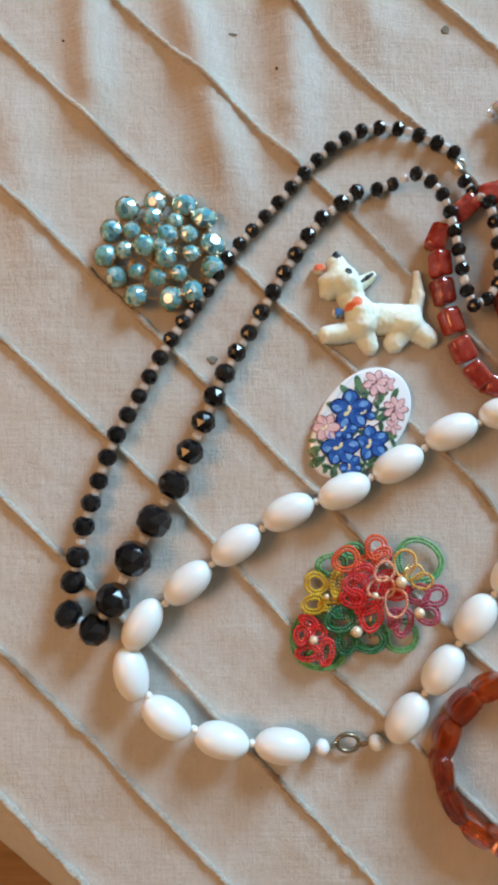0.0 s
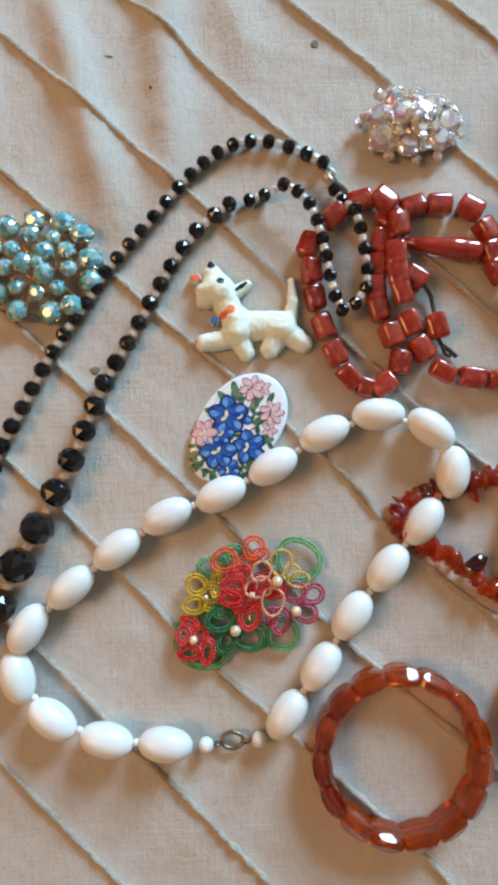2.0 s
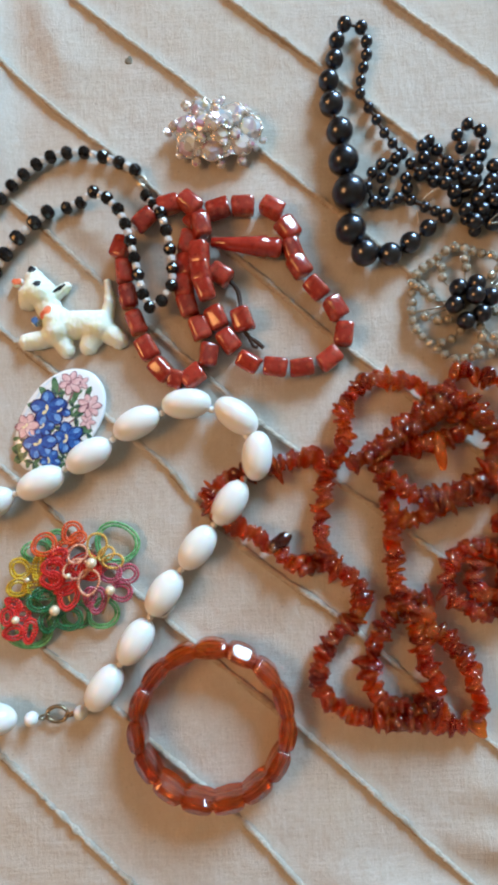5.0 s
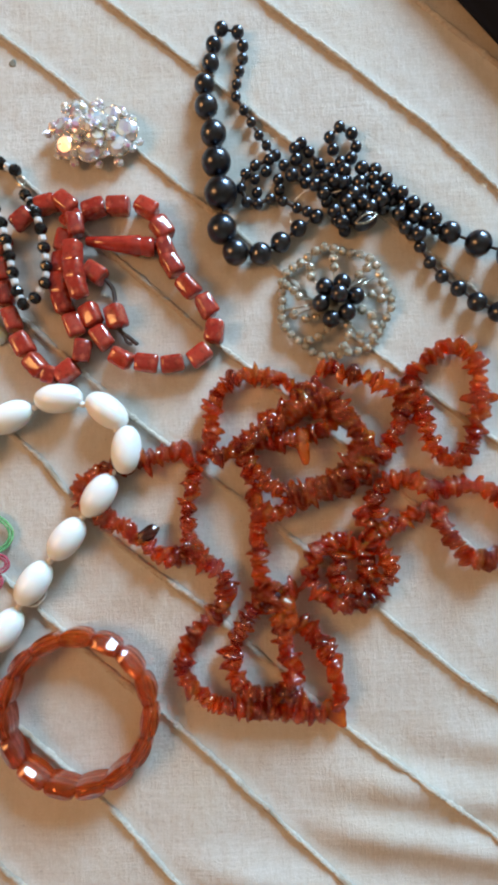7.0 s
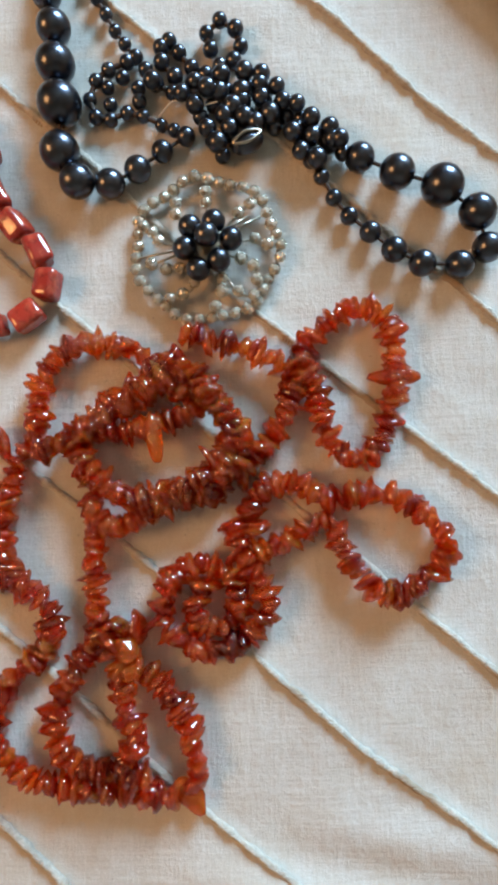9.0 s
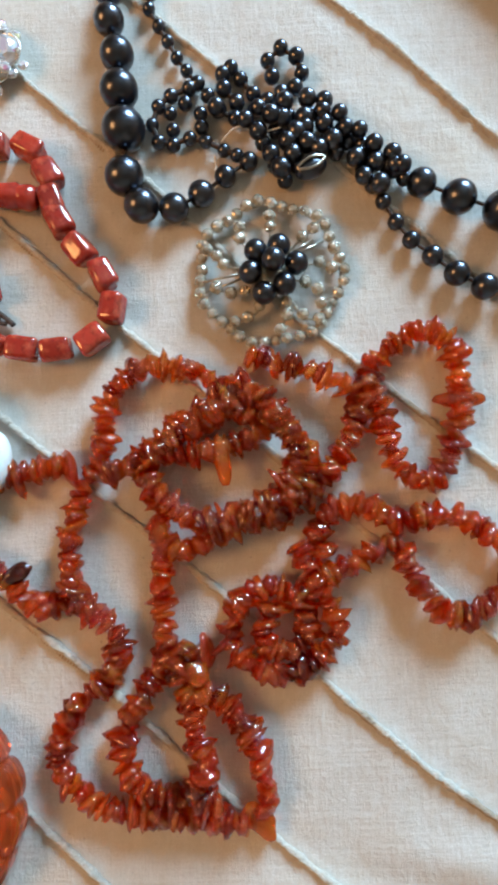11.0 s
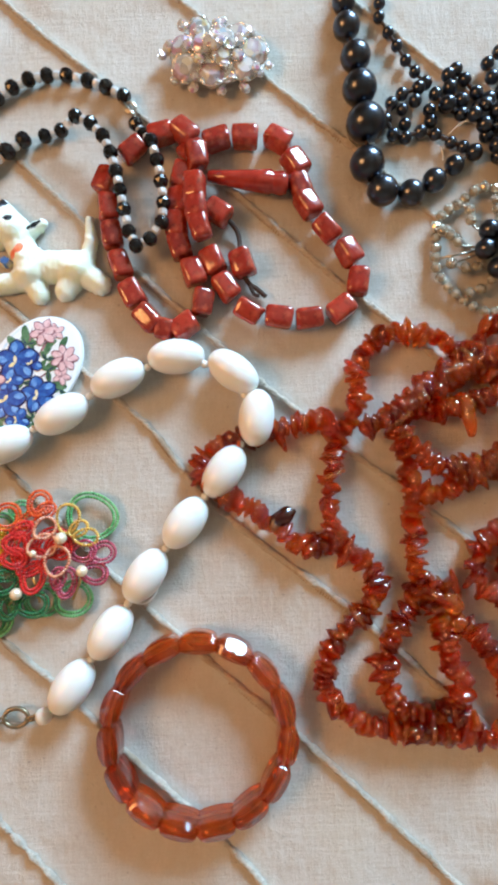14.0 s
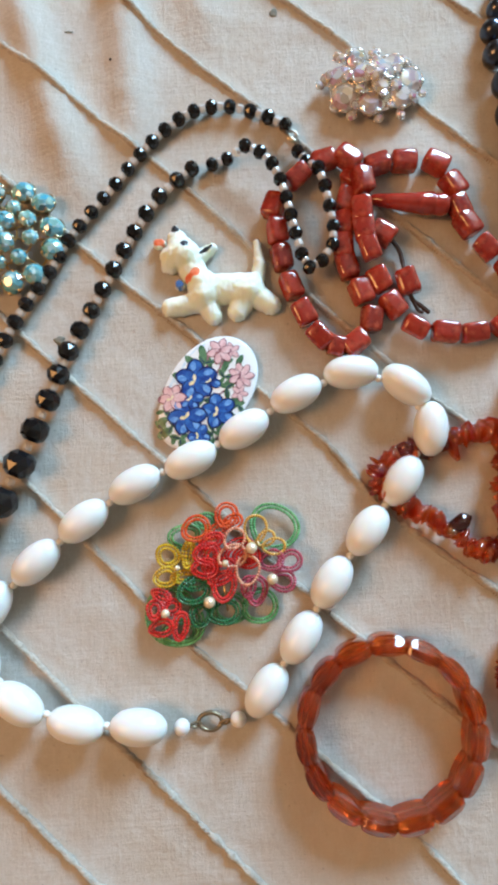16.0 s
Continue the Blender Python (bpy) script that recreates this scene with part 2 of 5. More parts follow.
BLUE = paint("cobalt_blue_paint", (0.010, 0.045, 0.26), (0.030, 0.14, 0.46))
PALE_BLUE = paint("pale_blue_paint", (0.18, 0.38, 0.72), (0.06, 0.20, 0.54))
PINK = paint("dusty_pink_paint", (0.62, 0.34, 0.36), (0.74, 0.56, 0.58))
INK = paint("dark_blue_ink", (0.006, 0.010, 0.060), (0.012, 0.02, 0.11))
ROSE = paint("pale_rose_paint", (0.74, 0.52, 0.54), (0.66, 0.40, 0.42))
MAUVE = paint("plum_outline_paint", (0.16, 0.06, 0.09), (0.34, 0.16, 0.20))
LEAF = paint("leaf_green_paint", (0.035, 0.10, 0.045), (0.12, 0.24, 0.13))
CREAM = paint("cream_paint", (0.80, 0.74, 0.55), (0.70, 0.62, 0.30))
SKYWASH = paint("blue_wash_paint", (0.50, 0.64, 0.78), (0.62, 0.72, 0.82))
GLOW_WHITE = jewel("milky_green_white_plastic", [(0.76, 0.80, 0.70), (0.76, 0.80, 0.70)], 0.62, bump=0.12, bump_scale=420.0, Subsurface_Weight=0.9, Subsurface_Scale=0.004, Specular_IOR_Level=0.25)
GLOW_WHITE.node_tree.nodes["Principled BSDF"].inputs["Subsurface Radius"].default_value = (1.0, 1.0, 0.8)
BLACK_PAINT = paint("black_paint", (0.010, 0.010, 0.012), (0.03, 0.03, 0.035))
ORANGE_PAINT = paint("orange_red_paint", (0.78, 0.16, 0.07), (0.80, 0.26, 0.14))
BLUE_PAINT = paint("bright_blue_paint", (0.03, 0.12, 0.42), (0.10, 0.24, 0.55))
THREAD_DARK = paint("dark_brown_thread", (0.035, 0.022, 0.018), (0.07, 0.045, 0.035), 0.8, 1500.0)
THREAD_WHITE = paint("white_thread", (0.72, 0.70, 0.66), (0.80, 0.78, 0.74), 0.7, 1500.0)
NAVY = shader("dark_navy_leather", (0.007, 0.009, 0.016), 0.9, Specular_IOR_Level=0.15)[0]


def seed_glass(name, a, b_):
    m, n, l, b = shader(name, a, 0.15, Coat_Weight=0.3, Coat_Roughness=0.08)
    g = n.new("ShaderNodeNewGeometry").outputs["Random Per Island"]
    l.new(ramp(n, l, g, [(0.0, a), (1.0, b_)]), b.inputs["Base Color"])
    return m


S_ORANGE = seed_glass("orange_seed_beads", (0.50, 0.040, 0.010), (0.72, 0.11, 0.02))
S_RED = seed_glass("red_seed_beads", (0.42, 0.010, 0.012), (0.70, 0.036, 0.030))
S_YELLOW = seed_glass("yellow_seed_beads", (0.46, 0.26, 0.010), (0.62, 0.42, 0.03))
S_GREEN = seed_glass("green_seed_beads", (0.045, 0.24, 0.065), (0.18, 0.46, 0.19))
S_DARK = seed_glass("dark_green_seed_beads", (0.006, 0.075, 0.030), (0.02, 0.16, 0.06))
S_SALMON = seed_glass("copper_lined_seed_beads", (0.50, 0.16, 0.09), (0.80, 0.40, 0.26))
S_MAGENTA = seed_glass("raspberry_seed_beads", (0.22, 0.016, 0.045), (0.46, 0.08, 0.13))
S_GOLD = seed_glass("gold_seed_beads", (0.50, 0.26, 0.05), (0.70, 0.42, 0.10))

# ---------------------------------------------------------------- building helpers
MM = 0.001


def mesh_of(name, bm, material, smooth=True):
    me = bpy.data.meshes.new(name)
    bm.normal_update()
    bm.to_mesh(me)
    bm.free()
    for m in material if isinstance(material, (list, tuple)) else [material]:
        me.materials.append(m)
    if smooth:
        me.polygons.foreach_set("use_smooth", [True] * len(me.polygons))
    return me


def holder(name, x, y, z=0.0, **tags):
    ob = new(name)
    ob.empty_display_size = 0.01
    ob.location = (x * MM, y * MM, z * MM)
    return tagged(ob, **tags)


def under(ob, parent):
    """Hang ob under parent and keep its place in the world."""
    m = ob.matrix_basis.copy()
    up, base = parent, Matrix()
    while up is not None:
        base = up.matrix_basis @ base
        up = up.parent
    ob.parent = parent
    ob.matrix_basis = base.inverted() @ m
    return ob


def part(name, bm, material, parent, label="", smooth=True, at=None):
    ob = new(name, mesh_of(name, bm, material, smooth))
    if at is not None:
        ob.matrix_basis = at
    if label:
        ob["label"] = label
    return under(ob, parent)


def piece(name, mesh, parent, m):
    ob = new(name, mesh)
    ob.matrix_basis = m
    return under(ob, parent)


def frame_along(p, d, up=(0, 0, 1), spin=0.0):
    """A pose at p whose x axis runs along d."""
    x = Vector(d).normalized()
    y = Vector(up).cross(x)
    if y.length < 1e-6:
        y = Vector((0, 1, 0))
    y.normalize()
    z = x.cross(y)
    m = Matrix((x, y, z)).transposed().to_4x4()
    return Matrix.Translation(p) @ m @ Matrix.Rotation(spin, 4, "X")


def lathe(profile, sides, twist=0.0, square=0.0):
    """A turned shape about x from (x, radius) pairs. twist turns every other ring by half a side; square flattens the round towards a square."""
    bm = bmesh.new()
    rings = []
    for k, (x, r) in enumerate(profile):
        ring = []
        for i in range(sides):
            a = 2 * math.pi * (i + (0.5 * twist if k % 2 else 0)) / sides
            s = 1.0
            if square:
                s = (abs(math.cos(a)) ** square + abs(math.sin(a)) ** square) ** (-1 / square)
            ring.append(bm.verts.new((x, r * s * math.cos(a), r * s * math.sin(a))))
        rings.append(ring)
    for k, (a, b) in enumerate(zip(rings, rings[1:])):
        for i in range(sides):
            j = (i + 1) % sides
            if twist:
                if k % 2 == 0:
                    bm.faces.new((a[i], a[j], b[i]))
                    bm.faces.new((a[j], b[j], b[i]))
                else:
                    bm.faces.new((a[i], b[j], b[i]))
                    bm.faces.new((a[i], a[j], b[j]))
            else:
                bm.faces.new((a[i], a[j], b[j], b[i]))
    bm.faces.new(rings[0][::-1])
    bm.faces.new(rings[-1])
    bmesh.ops.recalc_face_normals(bm, faces=bm.faces)
    return bm


def round_profile(length, radius, power=2.0, steps=9, hole=0.12):
    out = []
    for i in range(steps + 1):
        a = -math.cos(math.pi * i / steps)
        a *= 0.985
        out.append((a * length / 2, max(hole * radius, radius * (1 - abs(a) ** power) ** (1 / power))))
    return out


def tube(points, radius, sides=6, closed=False, bm=None, uneven=0.0):
    bm = bm or bmesh.new()
    pts = [Vector(p) for p in points]
    rings = []
    for i, p in enumerate(pts):
        a = pts[i - 1] if i or closed else p
        b = pts[(i + 1) % len(pts)] if i + 1 < len(pts) or closed else p
        m = frame_along(p, b - a) @ Matrix.Scale(1 + uneven * noise.noise(p * 330), 4)
        rings.append([bm.verts.new(m @ Vector((0, radius * math.cos(2 * math.pi * k / sides), radius * math.sin(2 * math.pi * k / sides)))) for k in range(sides)])
    pairs = list(zip(rings, rings[1:])) + ([(rings[-1], rings[0])] if closed else [])
    for a, b in pairs:
        for k in range(sides):
            bm.faces.new((a[k], a[(k + 1) % sides], b[(k + 1) % sides], b[k]))
    if not closed:
        bm.faces.new(rings[0][::-1])
        bm.faces.new(rings[-1])
    return bm


def smooth_line(points, per=8, closed=False):
    """A smooth curve through the points, as a close run of points."""
    p = [Vector(q) for q in points]
    n = len(p)
    out = []
    for i in range(n if closed else n - 1):
        if closed:
            a, b, c, d = p[i - 1], p[i], p[(i + 1) % n], p[(i + 2) % n]
        else:
            a, b, c, d = p[max(i - 1, 0)], p[i], p[i + 1], p[min(i + 2, n - 1)]
        for k in range(per):
            t = k / per
            out.append(0.5 * (2 * b + (c - a) * t + (2 * a - 5 * b + 4 * c - d) * t * t + (3 * b - a - 3 * c + d) * t ** 3))
    if not closed:
        out.append(p[-1])
    return out


def along(line, step):
    """Places and directions every step along a run of points; step may be a function of how far one has come."""
    out, far, goal = [], 0.0, 0.0
    for a, b in zip(line, line[1:]):
        d = (b - a).length
        while d > 0 and goal <= far + d:
            out.append((a.lerp(b, (goal - far) / d), (b - a).normalized()))
            goal += step
        far += d
    return out


def beads_between(controls):
    """Controls (x, y, size, count): count beads lead from each control up to the next one. Gives every bead's x, y and size."""
    out = []
    n = len(controls)
    for i in range(n - 1):
        a, b, c, d = (Vector(controls[min(max(k, 0), n - 1)][:3]) for k in (i - 1, i, i + 1, i + 2))
        count = controls[i][3]
        for k in range(count):
            t = k / count
            out.append(tuple(0.5 * (2 * b + (c - a) * t + (2 * a - 5 * b + 4 * c - d) * t * t + (3 * b - a - 3 * c + d) * t ** 3)))
    out.append(tuple(controls[-1][:3]))
    return out


def blob(seed, sub=2, size=(1, 1, 1), rough=0.25, freq=1.3):
    """An uneven pebble about one unit across."""
    bm = bmesh.new()
    bmesh.ops.create_icosphere(bm, subdivisions=sub, radius=0.5)
    for v in bm.verts:
        k = noise.noise(v.co * freq * 2 + Vector((seed * 7.3, seed * 3.1, seed)))
        v.co *= 1 + rough * 2 * k
        v.co = Vector((v.co.x * size[0], v.co.y * size[1], v.co.z * size[2]))
    return bm


def gem(sides=9, table=0.40, crown=0.34, depth=0.35):
    """A brilliant, one unit across, with its table towards +z."""
    bm = bmesh.new()
    h = [(0.5, 0.0), (0.5, 0.04), (0.40, crown * 0.55), (table / 2, crown)]
    rings = []
    for k, (r, z) in enumerate(h):
        rings.append([bm.verts.new((r * math.cos(2 * math.pi * (i + (0.5 if k == 2 else 0)) / sides), r * math.sin(2 * math.pi * (i + (0.5 if k == 2 else 0)) / sides), z)) for i in range(sides)])
    for i in range(sides):
        j = (i + 1) % sides
        bm.faces.new((rings[0][i], rings[0][j], rings[1][j], rings[1][i]))
        bm.faces.new((rings[1][i], rings[1][j], rings[2][i]))
        bm.faces.new((rings[1][j], rings[2][j], rings[2][i]))
        bm.faces.new((rings[2][i], rings[2][j], rings[3][j]))
        bm.faces.new((rings[2][i], rings[3][j], rings[3][i]))
    bm.faces.new(rings[3])
    tip = bm.verts.new((0, 0, -depth))
    for i in range(sides):
        bm.faces.new((rings[0][(i + 1) % sides], rings[0][i], tip))
    bmesh.ops.recalc_face_normals(bm, faces=bm.faces)
    return bm


def cup(prongs=6):
    """A claw setting for a gem one unit across: a cup whose rim rises into claws that bend over the stone."""
    bm = bmesh.new()
    sides = prongs * 4
    rings = []
    for low, r0, high, r1 in ((-0.40, 0.16, -0.40, 0.16), (-0.38, 0.26, -0.38, 0.26), (-0.08, 0.50, -0.08, 0.50), (0.02, 0.54, 0.10, 0.55), (0.03, 0.52, 0.19, 0.44), (0.01, 0.49, 0.14, 0.42), (-0.06, 0.46, -0.02, 0.47)):
        ring = []
        for i in range(sides):
            up = 1.0 if i % 4 == 0 else 0.0
            a = 2 * math.pi * i / sides
            r, z = r0 + (r1 - r0) * up, low + (high - low) * up
            ring.append(bm.verts.new((r * math.cos(a), r * math.sin(a), z)))
        rings.append(ring)
    for a, b in zip(rings, rings[1:]):
        for i in range(sides):
            bm.faces.new((a[i], a[(i + 1) % sides], b[(i + 1) % sides], b[i]))
    bm.faces.new(rings[0][::-1])
    bmesh.ops.recalc_face_normals(bm, faces=bm.faces)
    return bm


# ---------------------------------------------------------------- room
def box_bm(x0, x1, y0, y1, z0, z1, bevel=0.0):
    bm = bmesh.new()
    bmesh.ops.create_cube(bm, size=1)
    for v in bm.verts:
        v.co = Vector(((x0 + x1) / 2 + v.co.x * (x1 - x0), (y0 + y1) / 2 + v.co.y * (y1 - y0), (z0 + z1) / 2 + v.co.z * (z1 - z0)))
    if bevel:
        bmesh.ops.bevel(bm, geom=list(bm.edges), offset=bevel, segments=3, affect="EDGES")
    return bm


def setting(name, bm, material, label):
    return tagged(new(name, mesh_of(name, bm, material, False)), label=label, category=name.split("_")[0], kind="structure")


FLOOR_Z, CEIL_Z = -0.75, 1.75
setting("floor", box_bm(-1.7, 1.7, -1.7, 1.9, FLOOR_Z - 0.1, FLOOR_Z), WOOD, "warm orange brown wooden floor under the table")
setting("ceiling", box_bm(-1.7, 1.7, -1.7, 1.9, CEIL_Z, CEIL_Z + 0.1), PLASTER, "plain warm cream plaster ceiling")
setting("wall_west", box_bm(-1.7, -1.6, -1.7, 1.9, FLOOR_Z, CEIL_Z), PLASTER, "plain warm cream plaster wall")
setting("wall_south", box_bm(-1.6, 1.5, -1.7, -1.6, FLOOR_Z, CEIL_Z), PLASTER, "plain warm cream plaster wall")
setting("wall_east", box_bm(1.5, 1.7, -1.7, 1.9, FLOOR_Z, CEIL_Z), PLASTER, "plain warm cream plaster wall")
wall = box_bm(-1.6, WIN_X - 0.36, WALL_Y, WALL_Y + 0.2, FLOOR_Z, CEIL_Z)
for x0, x1, z0, z1 in ((WIN_X + 0.36, 1.5, FLOOR_Z, CEIL_Z), (WIN_X - 0.36, WIN_X + 0.36, FLOOR_Z, WIN_Z - 0.42), (WIN_X - 0.36, WIN_X + 0.36, WIN_Z + 0.42, CEIL_Z)):
    extra = box_bm(x0, x1, WALL_Y, WALL_Y + 0.2, z0, z1)
    tmp = bpy.data.meshes.new("tmp")
    extra.to_mesh(tmp)
    extra.free()
    wall.from_mesh(tmp)
    bpy.data.meshes.remove(tmp)
setting("wall_north", wall, PLASTER, "plain warm cream plaster wall with a window opening")
# Unseen pendant, added as an invented body for the warm light.
fixture = holder("assumed_pendant", -1000, 0, 1750, label="round white pendant lamp out of view, added to hold the inferred warm light", category="lamp")
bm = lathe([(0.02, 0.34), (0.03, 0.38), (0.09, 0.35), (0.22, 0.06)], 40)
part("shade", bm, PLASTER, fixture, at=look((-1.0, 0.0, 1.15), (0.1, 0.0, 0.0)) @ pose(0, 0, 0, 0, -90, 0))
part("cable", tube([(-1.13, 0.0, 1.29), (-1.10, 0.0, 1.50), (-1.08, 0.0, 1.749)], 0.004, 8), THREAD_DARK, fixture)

# ---------------------------------------------------------------- table and cloth
# The cloth's cords run down to the right: v measures across them, u along them.
VX, VY = 0.652, 0.758
EDGE_V, HEM_V = -164.0, -186.0


CORDS_LOW = (
    ((-95, -212), (-61, -217), (100, -235)),
    ((-96, -156), (-67, -159), (-6, -169), (100, -180)),
    ((-97, -96), (-42, -103), (8, -112), (65, -121)),
    ((-98, -33), (-29, -38), (33, -51), (56, -52), (117, -57), (145, -65)),
    ((-99, 29), (-43, 23), (30, 14), (88, 4), (145, 3), (220, -6)),
    ((-100, 90), (-38, 85), (11, 78), (90, 74), (116, 63), (160, 65), (222, 62), (282, 67)),
)
CORDS_HIGH = (
    ((-54, 146), (26, 142), (100, 131), (138, 126), (195, 128), (274, 125), (324, 131)),
    ((14, 206), (68, 201), (120, 197), (182, 192), (292, 187), (327, 187)),
    ((80, 263), (110, 263), (143, 256), (170, 255), (240, 245), (331, 247)),
    ((128, 320), (175, 319), (309, 311), (334, 308)),
    ((205, 379), (277, 376), (306, 370), (338, 370)),
    ((230, 440), (330, 432)),
)


def cord_offset(knots, x):
    """Where a cord crosses, as y + 0.86 x."""
    if x <= knots[0][0]:
        return knots[0][1] - 0.03 * (x - knots[0][0])
    for (a, p), (b, q) in zip(knots, knots[1:]):
        if x <= b:
            t = (x - a) / (b - a)
            t = t * t * (3 - 2 * t) * 0.5 + t * 0.5
            return p + (q - p) * t
    return knots[-1][1]


def ridge(x, y, x0, y0, x1, y1, width, height):
    dx, dy = x1 - x0, y1 - y0
    t = ((x - x0) * dx + (y - y0) * dy) / (dx * dx + dy * dy)
    fade = max(0.0, 1 - max(0.0, abs(t - 0.5) - 0.25) / 0.35)
    off = ((x - x0) * dy - (y - y0) * dx) / math.hypot(dx, dy)
    return height * fade * math.exp(-(off / width) ** 2)


FOLDS = ((-66, 215, -60, 135, 8, 3.2), (-30, 215, -2, 105, 9, 3.6), (18, 230, 22, 120, 9, 3.0), (-95, 150, -85, 80, 10, 1.6), (40, 225, 60, 165, 9, 1.4),
         (215, -150, 330, -172, 9, 2.2), (205, -170, 340, -195, 8, 2.4), (150, -185, 270, -215, 9, 2.0), (255, -135, 345, -150, 9, 1.2))


def cloth_height(x, y):
    z = 1.8 * sum(ridge(x, y, *f) for f in FOLDS)
    z += 0.9 * (noise.noise(Vector((x / 45, y / 45, 3.1))) - 0.3) + 0.45 * noise.noise(Vector((x / 15, y / 15, 8.0))) + 0.16 * noise.noise(Vector((x / 6, y / 6, 1.0)))
    for knots in CORDS_LOW + CORDS_HIGH:
        off = (y + 0.86 * x - cord_offset(knots, x)) * VY
        if abs(off) < 8:
            z += 0.75 * math.exp(-(off / 2.3) ** 2)
            break
    v = VX * x + VY * y
    if v < EDGE_V:
        d = EDGE_V - v
        z -= d * d / (10 + d) * 1.1
    return z - 0.5


table = holder("table", 120, 40, -30, label="wooden table under a linen cloth", category="table")
tm = pose(0, 0, 0, 0, 0, -math.degrees(math.atan2(0.652, 0.758)))
turn = Matrix.Translation((0, 0, 0)) @ tm
part("tabletop", box_bm(-0.75, 0.75, (EDGE_V + 4) * MM, 0.75, -0.034, -0.006, 0.006), WOOD, table, at=turn)
for sx, sy in ((-0.68, -0.06), (0.68, -0.06), (-0.68, 0.68), (0.68, 0.68)):
    part("leg", box_bm(sx - 0.03, sx + 0.03, sy - 0.03, sy + 0.03, FLOOR_Z, -0.035, 0.004), WOOD, table, at=turn)

cloth = tagged(new("tablecloth"), label="unbleached linen tablecloth with raised diagonal cords and soft creases", category="tablecloth")
cloth.location = (0.12, 0.0, 0)
bm = bmesh.new()
STEP, U0, U1 = 2.0, -420.0, 520.0
V1 = 470.0
nu, nv = int((U1 - U0) / STEP), int((V1 - HEM_V) / STEP)
grid = []
for j in range(nv + 1):
    row = []
    for i in range(nu + 1):
        u, v = U0 + (U1 - U0) * i / nu, HEM_V + (V1 - HEM_V) * j / nv
        x, y = VX * v + VY * u, VY * v - VX * u
        row.append(bm.verts.new((x * MM, y * MM, cloth_height(x, y) * MM)))
    grid.append(row)
for a, b in zip(grid, grid[1:]):
    for i in range(nu):
        bm.faces.new((a[i], a[i + 1], b[i + 1], b[i]))
fabric = part("fabric", bm, LINEN, cloth)
thick = fabric.modifiers.new("thickness", "SOLIDIFY")
thick.thickness, thick.offset = 0.0007, -1.0
for knots in CORDS_LOW + CORDS_HIGH:
    run, c0 = [], knots[0][1]
    x = -330.0
    while x < 470:
        y = cord_offset(knots, x) - 0.86 * x + 0.8 * noise.noise(Vector((x / 30, c0, 0))) + 0.5 * noise.noise(Vector((x / 7, c0, 5)))
        if -260 < y < 330 and VX * x + VY * y > HEM_V + 3:
            run.append((x * MM, y * MM, (cloth_height(x, y) - 0.12 + 0.22 * noise.noise(Vector((x / 6, c0, 2)))) * MM))
        x += 0.8
    if len(run) > 8:
        part("cord", tube(run, 1.35 * MM, 8, uneven=0.6), CORDING, cloth)
STITCHED = ((5, 30, 46), (6, 86, 112), (7, 120, 146), (5, 138, 166), (4, 120, 143), (8, 160, 172), (8, 254, 270), (9, 270, 279))
STITCH = paint("brown_linen_stitch", (0.30, 0.20, 0.11), (0.42, 0.30, 0.18), 0.9, 900.0)
ALL_CORDS = CORDS_LOW + CORDS_HIGH
for which, x0, x1 in STITCHED:
    knots = ALL_CORDS[which]
    bm = bmesh.new()
    x = x0
    while x < x1:
        y = cord_offset(knots, x) - 0.86 * x
        wide = 2.2 + 0.8 * noise.noise(Vector((x / 5, y / 5, 4)))
        ends = [(x - VX * wide + 0.5, y - VY * wide), (x - VX * 0.5, y - VY * 0.5)]
        tube([(a * MM, b * MM, (cloth_height(a, b) + 0.12) * MM) for a, b in ends], 0.22 * MM, 4, bm=bm)
        x += 0.85 + 0.3 * noise.noise(Vector((x, 1, 2)))
    part("stitching", bm, STITCH, cloth, "worn brown stitches beside a cord")
for x, y, w, h in ((-12.2, 42.1, 4.2, 3.6), (84.7, 181.0, 3.4, 3.8), (14.1, 161.9, 1.2, 1.4), (-4.3, 177.9, 3.6, 1.0), (-73.7, 174.1, 1.4, 1.0)):
    bm = blob(x, 2, (w * MM, h * MM, 0.0005), 0.3)
    part("lint_speck", bm, THREAD_DARK if w < 2 else paint("grey_green_stain", (0.16, 0.16, 0.13), (0.24, 0.23, 0.19), 0.9), cloth, "dark speck", at=pose(x * MM, y * MM, (cloth_height(x, y) + 0.1) * MM))

# dark case that lies on the far corner of the cloth
case = holder("case", 345, 190, 0, label="dark navy leather case lying on the linen cloth", category="case")
cm = pose(0.3258, 0.1504, 0, 0, 0, -53.0)
part("cover", box_bm(-0.11, 0.10, 0.0, 0.11, 0.001, 0.0125, 0.003), NAVY, case, at=cm)
part("spine", tube([(-0.105, 0.0016, 0.0065), (0.095, 0.0016, 0.0065)], 0.0022, 8), NAVY, case, at=cm)

